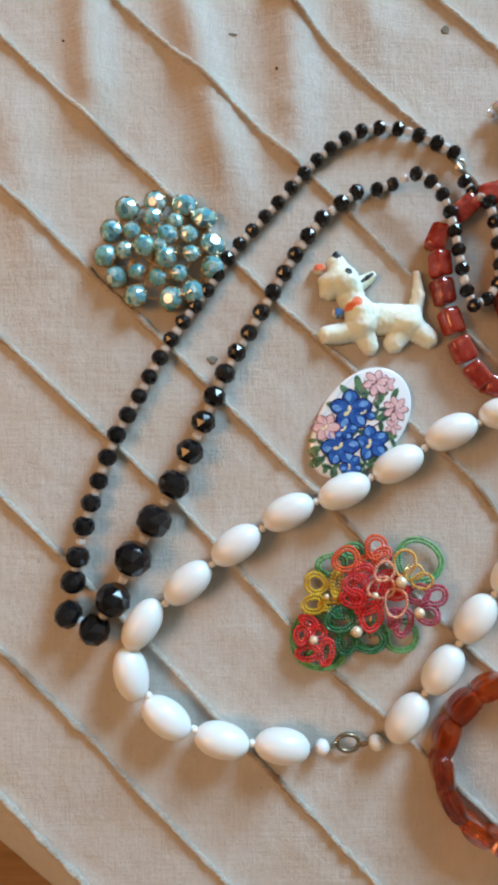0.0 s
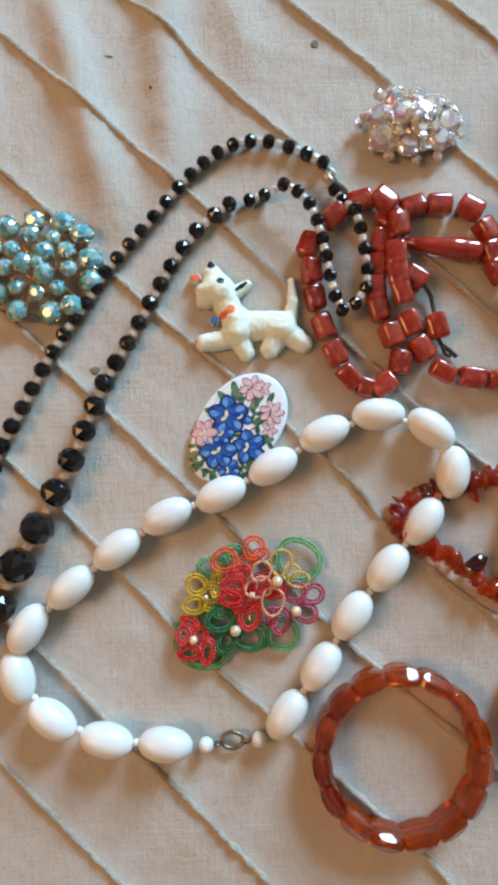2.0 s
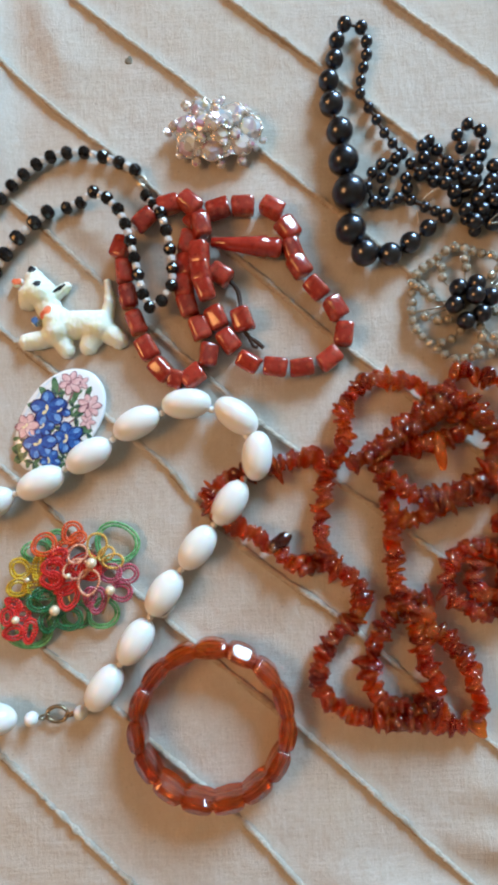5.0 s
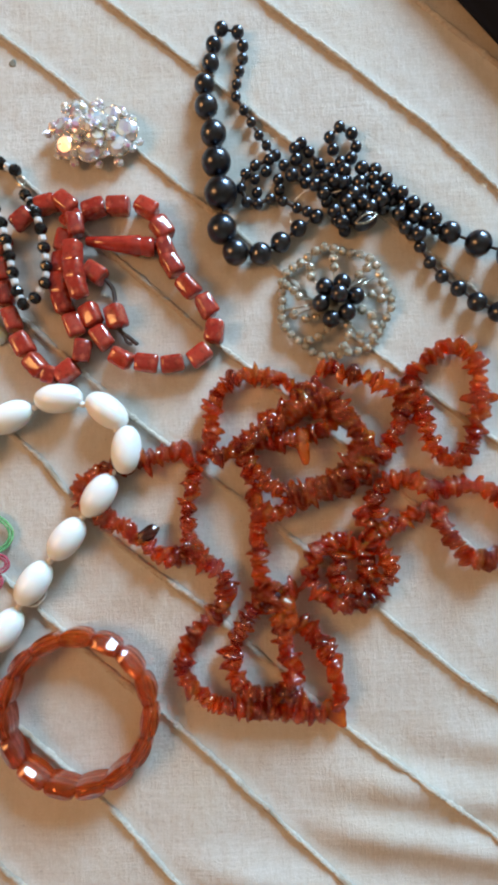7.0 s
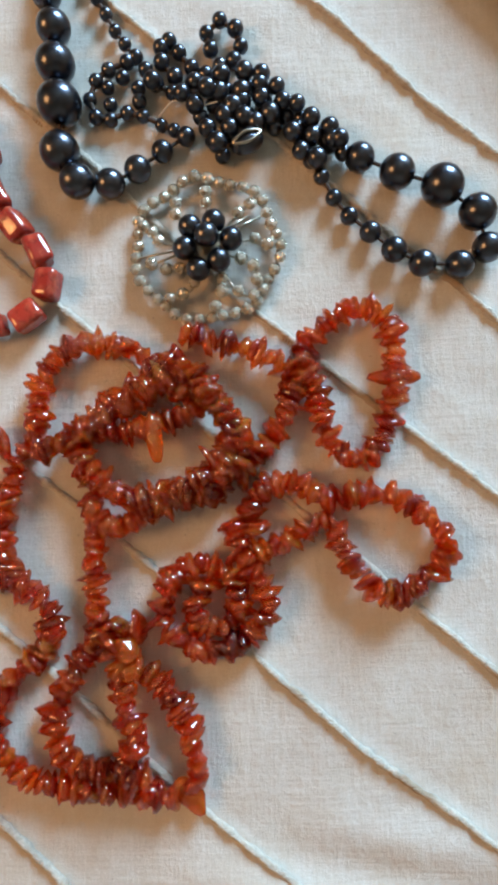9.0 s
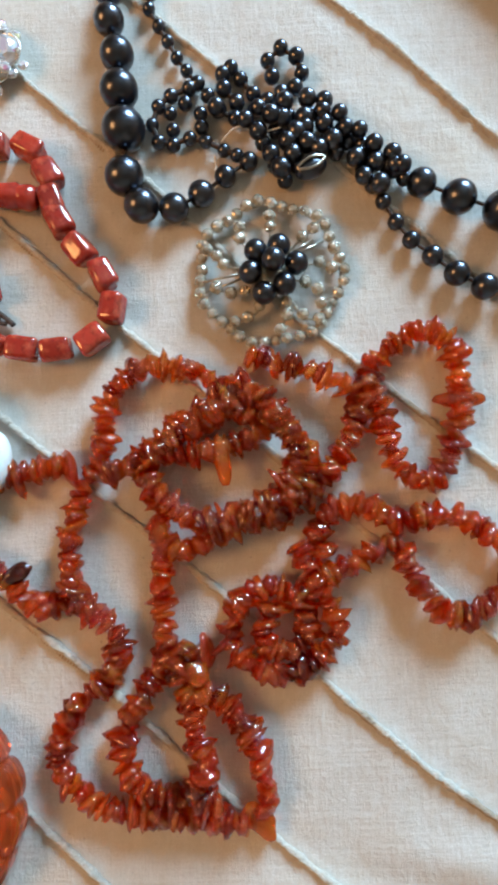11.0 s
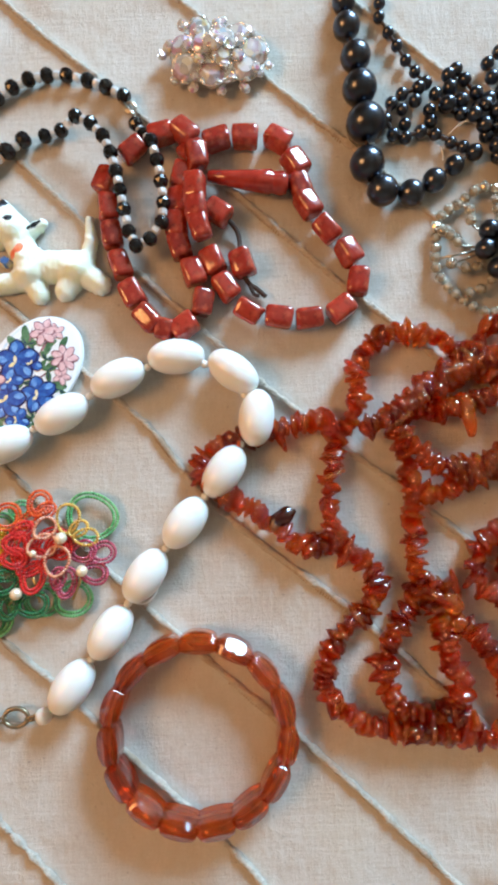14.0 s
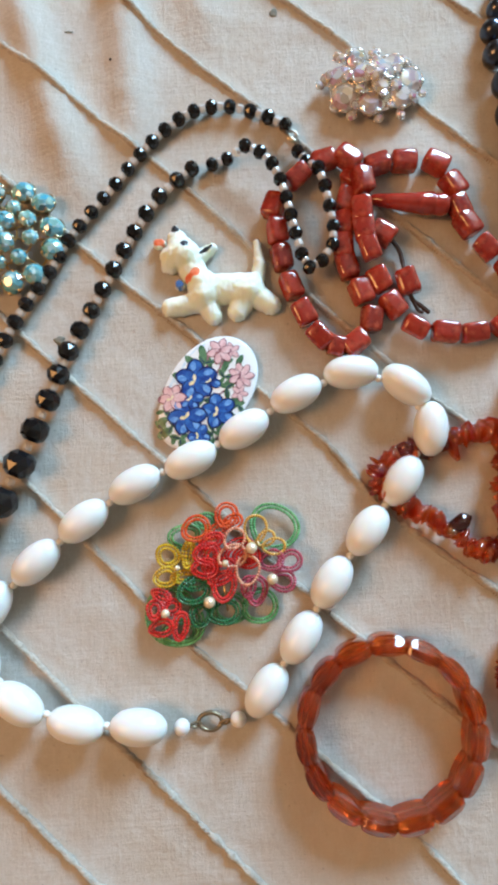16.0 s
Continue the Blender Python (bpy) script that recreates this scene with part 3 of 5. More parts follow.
# ---------------------------------------------------------------- black glass necklace
JET_BEAD = mesh_of("jet_bead", lathe([(-0.40, 0.24), (-0.27, 0.41), (-0.01, 0.50), (0.27, 0.41), (0.40, 0.24)], 9, twist=1.0), JET, False)
SPACER = mesh_of("spacer", lathe([(-0.5, 0.3), (-0.35, 0.47), (0, 0.5), (0.35, 0.47), (0.5, 0.3)], 8), CLEAR, False)
jet = holder("necklace", -20, 50, 0, label="long black faceted glass bead necklace with tiny clear spacers", category="necklace")
JET_A = [
    (-65.8, -45.9, 9.8, 2), (-62.1, -24.5, 8.5, 2), (-56.6, -6.8, 7.4, 2), (-49.7, 11.5, 7.6, 2), (-41.1, 26.8, 6.7, 2), (-32.9, 42.2, 6.7, 2),
    (-23.8, 56.6, 6.3, 2), (-14.1, 69.5, 6.1, 2), (-6, 82.4, 6.1, 2), (3.8, 94, 5.8, 2), (14.3, 105.4, 5.8, 2), (24.9, 117.6, 5.8, 2),
    (35.7, 127.9, 5.8, 2), (48.2, 135.3, 5.8, 2), (63.4, 136.3, 5.8, 2), (79.1, 130.5, 6.1, 1), (86, 126.6, 5.8, 0),
]
JET_B = [
    (90.3, 114.8, 5.6, 2), (97.3, 103.3, 5.6, 2), (100.6, 86.9, 5.6, 2), (100.6, 70.8, 5.6, 2), (90.7, 62, 5.6, 2), (86.3, 76.5, 5.6, 2),
    (83.6, 91.6, 5.6, 2), (78.9, 106.1, 5.6, 2), (68.6, 114.4, 5.6, 2), (54.5, 111.3, 5.6, 0),
]
JET_C = [
    (46.1, 109.8, 6.5, 2), (32.1, 98.8, 6.9, 2), (21.3, 83.9, 6.9, 2), (12.2, 68.7, 7.2, 2), (2.6, 52.2, 7.2, 2), (-7, 35.8, 8.5, 2),
    (-15.4, 16.4, 9.8, 2), (-26.7, -8.1, 12.4, 2), (-42.2, -36.6, 14.6, 2), (-57, -64, 12.4, 1), (-67.3, -58.3, 11.1, 0),
]
rng = random.Random(4)


def thread_beads(owner, beads, mesh, lift, spacer=None, fat=1.0, closed=False, z_of=None):
    n = len(beads)
    pts = []
    for i, (x, y, d) in enumerate(beads):
        z = (z_of(i) if z_of else 0.0) + lift * d
        pts.append(Vector((x, y, z)))
    for i, p in enumerate(pts):
        a = pts[i - 1] if i or closed else p
        b = pts[(i + 1) % n] if i + 1 < n or closed else p
        d = beads[i][2] * fat
        m = frame_along(p * MM, b - a, spin=rng.uniform(0, 6.28))
        piece("bead", mesh, owner, m @ Matrix.Diagonal((d * MM, d * MM, d * MM, 1)))
        if spacer and (i + 1 < n or closed):
            q = pts[(i + 1) % n]
            gap = (q - p).length - (d + beads[(i + 1) % n][2] * fat) * 0.39
            w = min(4.0, d * 0.60)
            if gap > 0.4:
                u = (q - p).normalized()
                mid = p + u * (d * 0.39 + gap / 2)
                piece("spacer", spacer, owner, frame_along(mid * MM, q - p) @ Matrix.Diagonal((min(gap, 3.0) * MM, w * MM, w * MM, 1)))
    return pts


thread_beads(jet, beads_between(JET_A), JET_BEAD, 0.5, SPACER, 1.06)
over = lambda i: 0.0 if i < 2 or i > 16 else 6.5
thread_beads(jet, beads_between(JET_B), JET_BEAD, 0.5, SPACER, 1.06, z_of=over)
thread_beads(jet, beads_between(JET_C), JET_BEAD, 0.5, SPACER, 1.04)
part("clasp", tube(smooth_line([(86.5, 121.5, 3), (88.5, 123.5, 3.4), (90.5, 121.5, 3), (88.5, 119, 3)], 6, True), 0.7, 6, True), STEEL, jet, "small silver clasp ring", at=Matrix.Diagonal((MM, MM, MM, 1)))
part("clasp_bar", tube([(85, 124.5, 3), (88.5, 119.5, 3.6), (91, 117, 3)], 0.8, 6), STEEL, jet, at=Matrix.Diagonal((MM, MM, MM, 1)))

# ---------------------------------------------------------------- white oval bead necklace
OVAL = mesh_of("oval_bead", lathe(round_profile(21.4, 6.6, 2.1, 14, 0.16), 20), MILK)
SMALL = mesh_of("round_bead", lathe(round_profile(6.0, 3.1, 2.0, 8, 0.2), 14), MILK)
KNOT = mesh_of("knot", lathe(round_profile(3.2, 1.5, 2.0, 6, 0.3), 8), THREAD_WHITE)
white = holder("necklace", 40, -40, 0, label="white oval plastic bead necklace with a bronze ring clasp", category="necklace")
WHITE = [
    (63.5, -97.9), (77.6, -79.6), (90.6, -60.1), (105.6, -41.8), (120.4, -23.8), (133.1, -4.5), (125.2, 13.2), (104.1, 19.7),
    (82.1, 12.5), (61, -0.1), (39.8, -10.7), (17.8, -18.9), (-2.4, -31.6), (-21.1, -46.1), (-38.5, -61.9), (-42.7, -80.6),
    (-29.1, -97.4), (-7.8, -106), (15.4, -108.3),
]
lift = [6.6] * len(WHITE)
chain = [Vector((x, y, lift[i])) for i, (x, y) in enumerate(WHITE)]
ends = [Vector((20.5 + 10.5, -110.4, 3.4)), Vector((52.3, -108.8, 3.4))]
full = [ends[1]] + chain + [ends[0]]
for i in range(1, len(full) - 1):
    d = full[i + 1] - full[i - 1]
    if i == 1:
        d = full[2] - full[1]
    if i == len(full) - 2:
        d = full[i + 1] - full[i - 1]
    d.z = 0
    piece("bead", OVAL, white, frame_along(full[i] * MM, d) @ Matrix.Diagonal((MM, MM, MM, 1)))
    if i < len(full) - 2:
        mid = (full[i] + full[i + 1]) / 2
        piece("knot", KNOT, white, frame_along(mid * MM, full[i + 1] - full[i]) @ Matrix.Diagonal((MM, MM, MM, 1)))
for e, near in zip(ends, (chain[-1], chain[0])):
    piece("round_bead", SMALL, white, frame_along(e * MM, e - near) @ Matrix.Diagonal((MM, MM, MM, 1)))
ring = [(41.5 + 4.4 * math.cos(a), -109.6 + 3.2 * math.sin(a), 1.6) for a in (2 * math.pi * k / 20 for k in range(20))]
part("clasp_ring", tube(ring, 0.85, 8, True), BRASS, white, "dull bronze spring ring", at=Matrix.Diagonal((MM, MM, MM, 1)))
part("clasp_loop", tube(smooth_line([(45.0, -110.4, 1.8), (47.4, -109.2, 2.4), (49.6, -108.8, 3), (47.6, -110.6, 2)], 5, True), 0.55, 6, True), BRASS, white, at=Matrix.Diagonal((MM, MM, MM, 1)))
part("clasp_loop", tube(smooth_line([(34.0, -110.4, 3), (36.0, -109.4, 2.2), (38.0, -109.9, 1.8), (36.0, -111.2, 2)], 5, True), 0.5, 6, True), BRASS, white, at=Matrix.Diagonal((MM, MM, MM, 1)))
part("thread_end", tube(smooth_line([(86, -69.5, 6), (90, -70.5, 4), (93.5, -67.5, 2), (94, -64.5, 1)], 5), 0.35, 5), THREAD_WHITE, white, at=Matrix.Diagonal((MM, MM, MM, 1)))

# ---------------------------------------------------------------- red bead string
BARRELS = []
for k in range(4):
    b = lathe([(-0.50, 0.20), (-0.495, 0.32), (-0.465, 0.41), (-0.40, 0.455), (-0.30, 0.47), (0.30, 0.47), (0.40, 0.455), (0.465, 0.41), (0.495, 0.32), (0.50, 0.20)], 28, square=4.6)
    for v in b.verts:
        v.co += Vector((0.05, 0.05, 0.05)) * noise.noise(v.co * 1.7 + Vector((k * 5, 0, 0)))
    BARRELS.append(mesh_of("barrel_bead", b, RED))
red = holder("prayer_beads", 125, 70, 0, label="string of marbled red barrel beads on dark thread", category="beads")
REDPATH = [
    (153.7, 85.2), (156.2, 78), (163.2, 67.6), (171.1, 58.2), (174.1, 46.6), (167, 36.1), (154.7, 33.1), (143.2, 33.9),
    (131.8, 36.9), (123.6, 46.4), (119, 57.1), (114.9, 68.5), (113.6, 76.2), (113.4, 84), (114.6, 96.4), (109.9, 108),
    (100.5, 109), (89.1, 102.9), (78.7, 90.8), (79.4, 80.1), (80.4, 68.8), (83.4, 56.9), (87.8, 45.4), (93.7, 35.7),
    (99.8, 31.1), (107.3, 31.7), (114.4, 40.9), (111.2, 52.8), (106.5, 63.5), (105.6, 71.8), (106.8, 81.3), (107.9, 91.3),
    (112.5, 101.3), (122.1, 105.7), (133.2, 106.4), (146.1, 104.7), (152.5, 94.9),
]
for i, (x, y) in enumerate(REDPATH):
    a, b = REDPATH[max(i - 1, 0)], REDPATH[min(i + 1, len(REDPATH) - 1)]
    z = 4.3
    if 11 <= i <= 15:
        z = 9.5 if i < 15 else 6.5
    d = Vector((b[0] - a[0], b[1] - a[1], 0))
    length = 10.5 if not 24 <= i <= 24 else 7.0
    piece("bead", BARRELS[i % 4], red, frame_along((x * MM, y * MM, z * MM), d, spin=rng.uniform(-0.35, 0.35)) @ Matrix.Diagonal((length * MM, rng.uniform(8.1, 9.1) * MM, rng.uniform(7.8, 8.6) * MM, 1)))
m = frame_along((133 * MM, 88.4 * MM, 5.0 * MM), (34, -5, 0))
part("long_bead", lathe([(-15, 1.6), (-14.6, 2.3), (-6, 3.1), (4, 4.2), (9.4, 4.9), (10.2, 4.2), (11.0, 4.3), (14.0, 4.6), (16.0, 3.8), (16.4, 2.0)], 16), RED_LONG, red, at=m @ Matrix.Diagonal((MM, MM, MM, 1)))
piece("bead", BARRELS[1], red, frame_along((121.6 * MM, 76.0 * MM, 4.6 * MM), (8, -6, 0)) @ Matrix.Diagonal((10 * MM, 9 * MM, 9 * MM, 1)))
piece("bead", BARRELS[2], red, frame_along((130.2 * MM, 55.6 * MM, 4.3 * MM), (2.4, -10, 0), spin=0.3) @ Matrix.Diagonal((10.6 * MM, 9.2 * MM, 8.6 * MM, 1)))
part("thread", tube(smooth_line([(125, 74, 4), (128.6, 69.5, 2.2), (129.6, 64, 2.2), (129.6, 60, 4), (130.5, 52, 4), (132.5, 48.5, 1.6), (135.2, 46.6, 1.3), (138.8, 43.2, 1.0)], 6), 1.0, 6), THREAD_DARK, red, "dark brown knotted thread", at=Matrix.Diagonal((MM, MM, MM, 1)))
part("thread_end", tube(smooth_line([(132.5, 48.5, 1.6), (134.2, 44.6, 1.3), (136.4, 43.6, 1.0)], 6), 0.8, 6), THREAD_DARK, red, at=Matrix.Diagonal((MM, MM, MM, 1)))

# ---------------------------------------------------------------- hematite necklace
BALL = mesh_of("ball", lathe(round_profile(1.0, 0.5, 2.0, 12, 0.14), 18), HEMATITE)
hem = holder("necklace", 240, 110, 0, label="tangled necklace of polished dark grey graduated hematite beads", category="necklace")
HEM_A = [
    (205.4, 127, 4.3, 1), (201.8, 132, 4.3, 1), (198.5, 137, 4.3, 1), (195.4, 143.4, 4.3, 1), (192.3, 149.3, 4.3, 1), (189, 156, 4.3, 1),
    (189.6, 161.9, 4.3, 1), (191.2, 168, 4.5, 1), (193, 173.8, 4.8, 1), (193.4, 179.9, 5, 1), (191.3, 186.5, 5.5, 1), (183.8, 188.4, 6, 1),
    (179.8, 180.7, 6.7, 1), (178.1, 171.6, 7.5, 1), (174.8, 161.4, 8.5, 1), (175.2, 150.2, 9.9, 1), (177.9, 136.9, 10.9, 1), (178.6, 123.2, 12.3, 1),
    (180, 108.3, 13.8, 1), (179.7, 92, 12.3, 1), (185.2, 81.6, 10.9, 1), (196.3, 80.5, 9.4, 1), (205.7, 85.4, 8.5, 1), (214.2, 91.7, 7, 1),
    (222.5, 96.9, 6, 0),
]
HEM_B = [
    (260.8, 96.5, 7, 1), (271.8, 92.3, 8.3, 1), (281.2, 85.4, 9.6, 1), (293.2, 79.3, 11.3, 1), (307.6, 73.4, 13.4, 1), (318.9, 64.2, 11.7, 1),
    (321.9, 52.5, 9.6, 1), (312.4, 47.1, 9.1, 1), (300.3, 48.3, 8.7, 1), (291.3, 53.4, 8.3, 1), (283.8, 60.1, 7, 1), (277, 66.2, 5.9, 1),
    (272.2, 72.9, 5.5, 1), (268.3, 80.5, 5.3, 1), (264.9, 86.4, 5.3, 1), (261.8, 92.4, 4.8, 0),
]
HEM_C = [
    (209.1, 121.8), (212.6, 116.3), (218.5, 112.6), (225.4, 115.3), (229.9, 118.7), (235, 121.5), (239.8, 123), (242.4, 128.3),
    (240.7, 134.4), (235.4, 138.2), (230.6, 133.8), (231.9, 127.7),
]
HEM_D = [
    (205.6, 126.8), (202.6, 124.7), (196, 122.6), (191.5, 118.8), (189.1, 112.3), (191.4, 105.6), (196.4, 104.7), (202.3, 106.5),
    (207.9, 105), (214, 101.8), (218.5, 99.6), (222.8, 96.4),
]
HEM_E = [
    (201, 119.4), (206.3, 115.2), (206.6, 110.4), (195.7, 116), (196.4, 110),
]
HEM_F = [
    (225.1, 121.4), (220.9, 127.1), (217.6, 131.3), (214.6, 129.3), (214.8, 123.8), (219.2, 118.6),
]
HEM_G = [
    (212.1, 114.5), (222, 109.6), (226.5, 113.4), (230.7, 110.3), (235.6, 115.1), (243.3, 115.6), (249.1, 114.5), (248.4, 111.1),
    (254.1, 109.9), (255.9, 104.9), (260.6, 103.7), (265.2, 98.6), (271.2, 95), (274.4, 90.9),
]
HEM_H = [
    (242.2, 109.5), (234.5, 110.3), (242.1, 106.5), (248.8, 107.2), (251.5, 101.2), (236.1, 101.8), (230.2, 97.5), (237.7, 97.2),
    (233.4, 92), (226.2, 106.1), (246.6, 98.4), (242.8, 100.5), (239.1, 104.6), (244.5, 93.5), (258.9, 94.5), (265.5, 92.8),
    (272.1, 91.5), (266.6, 84.8), (261.5, 88),
]
thread_beads(hem, beads_between(HEM_A), BALL, 0.5, None, 1.1)
thread_beads(hem, beads_between(HEM_B), BALL, 0.5, None, 1.06)
for strand, size, z in ((HEM_C, 5.6, 0.3), (HEM_D, 5.1, 0), (HEM_E, 4.9, 0), (HEM_F, 5.5, 0.5), (HEM_G, 6.0, 4.6), (HEM_H, 6.6, 3.0)):
    thread_beads(hem, [(x, y, size * rng.uniform(0.94, 1.08)) for x, y in strand], BALL, 0.5, None, 1.0, z_of=lambda i, z=z: z + rng.uniform(-0.4, 0.4))
for strand in (HEM_G[3:], HEM_H[2:10]):
    thread_beads(hem, [(x + 1.5, y - 2.5, 5.6) for x, y in strand], BALL, 0.5, None, 1.0)
hm = pose(243.6 * MM, 91.4 * MM, 6.4 * MM, 0, 0, 22)
part("clasp", lathe(round_profile(11.5, 3.6, 2.0, 10, 0.2), 14), HEMATITE, hem, "dark oval clasp", at=hm @ Matrix.Diagonal((MM, MM, MM, 1)))
part("clasp_hook", tube(smooth_line([(-5.0, 0.4, 3.0), (0, 1.9, 3.9), (5.0, 0.5, 2.8), (0, -1.7, 3.9)], 6, True), 0.55, 6, True), STEEL, hem, at=hm @ Matrix.Diagonal((MM, MM, MM, 1)))
for pts_ in ([(213, 105, 2), (219, 108.5, 5), (226, 106.2, 5), (234, 106.8, 6)], [(210.5, 101, 1), (211, 97.5, 1), (210.6, 95, 1.5)]):
    part("thread_end", tube(smooth_line(pts_, 6), 0.3, 5), THREAD_WHITE, hem, "loose pale thread end", at=Matrix.Diagonal((MM, MM, MM, 1)))
for strand in (HEM_C, HEM_D, HEM_F):
    part("thread", tube([Vector((x, y, 2.9)) for x, y in strand], 1.0, 6), THREAD_DARK, hem, at=Matrix.Diagonal((MM, MM, MM, 1)))
cord_line = [(x, y, d * 0.5) for x, y, d in beads_between(HEM_B)]
part("thread", tube([Vector(p) for p in cord_line], 0.7, 5), THREAD_DARK, hem, at=Matrix.Diagonal((MM, MM, MM, 1)))
cord_line = [(x, y, d * 0.5) for x, y, d in beads_between(HEM_A)]
part("thread", tube([Vector(p) for p in cord_line], 0.7, 5), THREAD_DARK, hem, at=Matrix.Diagonal((MM, MM, MM, 1)))

# ---------------------------------------------------------------- amber chip necklace
CHIPS = [mesh_of("amber_chip", blob(k + 1, 2, (1, 1, 1), 0.25, 1.0 + 0.15 * (k % 3)), AMBER) for k in range(9)]
amb = holder("necklace", 215, -45, 0, label="long tangled necklace of orange brown polished amber chips", category="necklace")
AMB_1 = [
    (157.8, -6.4), (149, -7.2), (140.2, -9.2), (126.3, -12.3), (114.9, -16.7), (110.9, -23.9), (116.9, -30.4), (125.4, -35.8),
    (132.7, -39.8), (140.4, -46.4), (149.6, -52.9), (160.7, -52.3), (170.3, -58.8), (174.9, -66.3), (170.7, -75.8), (161.8, -82.6),
    (155.3, -92), (153.6, -101.5), (158.2, -108.8), (167.6, -115.9), (178.4, -118), (190.5, -119.7), (202.5, -120.7), (214.6, -122),
]
AMB_2 = [
    (220.2, -118.3), (220, -110), (217.1, -98.1), (211.6, -88.3), (202.3, -80.7), (195.3, -74.3), (189.6, -66.8), (188.9, -57.1),
    (188.3, -44.9), (188.9, -32.7), (187.1, -20.3), (182.6, -10.2),
]
AMB_3 = [
    (160.9, -52.1), (158.8, -43.5), (158.7, -34.9), (160.4, -23.9), (162.6, -14.1), (169.2, -4.5), (171.7, 5.3), (171.3, 12.9),
    (178, 22.6), (188.2, 25.8), (200.6, 23.9), (210.3, 18.3), (220.3, 20.3),
]
AMB_4 = [
    (181.6, -7.7), (188.1, -0.7), (195.8, 5.1), (204.7, 9.6), (215.7, 9), (226.6, 6), (236, -1.9), (237.7, -13.1),
    (228.6, -22.4), (217.4, -26.7), (207.3, -31.1), (197.3, -35.5), (190.1, -33.9),
]
AMB_5 = [
    (220.8, 27.8), (233, 24.6), (242.7, 20.4), (252.4, 16.1), (255.6, 8.4), (251, -3.8), (243, -13.3), (232.7, -20.2),
    (224.9, -27.2),
]
AMB_6 = [
    (258.3, 13.6), (260.9, 22.4), (268.9, 29.9), (277.9, 34), (286.6, 31.4), (289.5, 23.6), (289.5, 10.3), (287.6, -0.6),
    (282.3, -11.4), (277.7, -16.6), (270.2, -13.1), (265.2, -4.2), (263.4, 5.7), (260.5, 13.6),
]
AMB_7 = [
    (242.1, -38), (240.2, -29.4), (246.9, -24.2), (255.6, -23.4), (263, -28), (268.4, -28.2), (277.1, -27.5), (287.9, -28.9),
    (296.3, -34.6), (302.3, -42.3), (300.8, -50.8), (292.9, -58), (282.1, -59.8), (273.8, -52), (268.8, -43.3), (265.9, -36.7),
    (257.2, -38.6), (250.5, -42.6), (241.8, -44.5),
]
AMB_8 = [
    (233.5, -35.5), (235.4, -41.9), (241.4, -52.8), (245.4, -61.3), (240.8, -69.6), (232.1, -74.5), (223.5, -76.3), (215.2, -71.8),
    (210.1, -64.3), (212.5, -54.9), (219.1, -48.8), (227.7, -49.1), (234.9, -54.6), (234.6, -65.2), (225.9, -69.1), (220.8, -62.6),
    (224.3, -54.3),
]
AMB_9 = [
    (202.3, -68.5), (191.6, -68.1), (186.2, -74.2), (179.5, -84.4), (175, -94.7), (175.9, -104.1), (183.1, -111.5), (193.7, -114),
]
AMB_10 = [
    (190, -63.4), (192.9, -73.9), (196.9, -84.4), (198.7, -94.8), (201.7, -102.1), (197.2, -111.2), (205.5, -115.5),
]
AMB_11 = [
    (180.7, -5.6), (191.5, -4.9), (202.3, -4.2), (211, -2.4), (221.9, 1.5), (226.4, 7.9), (222.3, 14.6), (213.6, 14.9),
    (205, 15.2),
]
AMB_12 = [
    (224.5, 12.2), (230.6, 3.3), (234.6, -5.5), (232.1, -16.1), (229.6, -24.6), (221, -26.4), (210.3, -28.1), (201.7, -29.9),
]
AMB_13 = [
    (172.2, -10.1), (183, -6.2), (195, 0.7), (207.1, 8), (220.2, 14.5), (229, 5.5), (234.6, -5.5), (226.6, -19.1),
    (213.6, -24.4), (199.7, -25.6), (191.3, -18.9), (184.1, -9),
]
STRANDS = ((AMB_1, 4.0), (AMB_2, 4.6), (AMB_3, 4.6), (AMB_4, 7.2), (AMB_5, 4.6), (AMB_6, 4.3), (AMB_7, 4.4), (AMB_8, 5.0), (AMB_9, 4.4), (AMB_10, 7.0), (AMB_11, 6.4), (AMB_12, 8.4), (AMB_13, 8.6))
chips = []
for strand, z in STRANDS:
    line = smooth_line([(x, y, z + 1.2 * noise.noise(Vector((x / 9, y / 9, 1)))) for x, y in strand], 10)
    chips += along(line, 2.3)
amber_rest = bmesh.new()
count = 0
for k, (p, d) in enumerate(chips):
    wide, tall, thin = rng.uniform(7.0, 11.6), rng.uniform(5.8, 9.0), rng.uniform(2.2, 4.6)
    if rng.random() < 0.06:
        wide *= 1.35
    p = p + Vector((rng.uniform(-0.5, 0.5), rng.uniform(-0.5, 0.5), rng.uniform(-0.3, 0.6)))
    lean = Vector((rng.gauss(0, 0.34), rng.gauss(0, 0.34), rng.gauss(0, 0.3)))
    m = frame_along(p * MM, d + lean, spin=rng.uniform(0, 6.28)) @ Matrix.Diagonal((thin * MM, wide * MM, tall * MM, 1))
    if k % 9 < 4 and count < 300:
        piece("chip", CHIPS[k % 9], amb, m)
        count += 1
    else:
        b = bmesh.new()
        b.from_mesh(CHIPS[k % 9])
        b.transform(m)
        tmp = bpy.data.meshes.new("tmp")
        b.to_mesh(tmp)
        b.free()
        amber_rest.from_mesh(tmp)
        bpy.data.meshes.remove(tmp)
nt = AMBER_MANY.node_tree
for node in list(nt.nodes):
    if node.bl_idname == "ShaderNodeObjectInfo":
        g = nt.nodes.new("ShaderNodeNewGeometry")
        for link in list(node.outputs["Random"].links):
            nt.links.new(g.outputs["Random Per Island"], link.to_socket)
rest = part("chip_tangle", amber_rest, AMBER_MANY, amb, "many small amber chips")
rest["kind"] = "stuff"
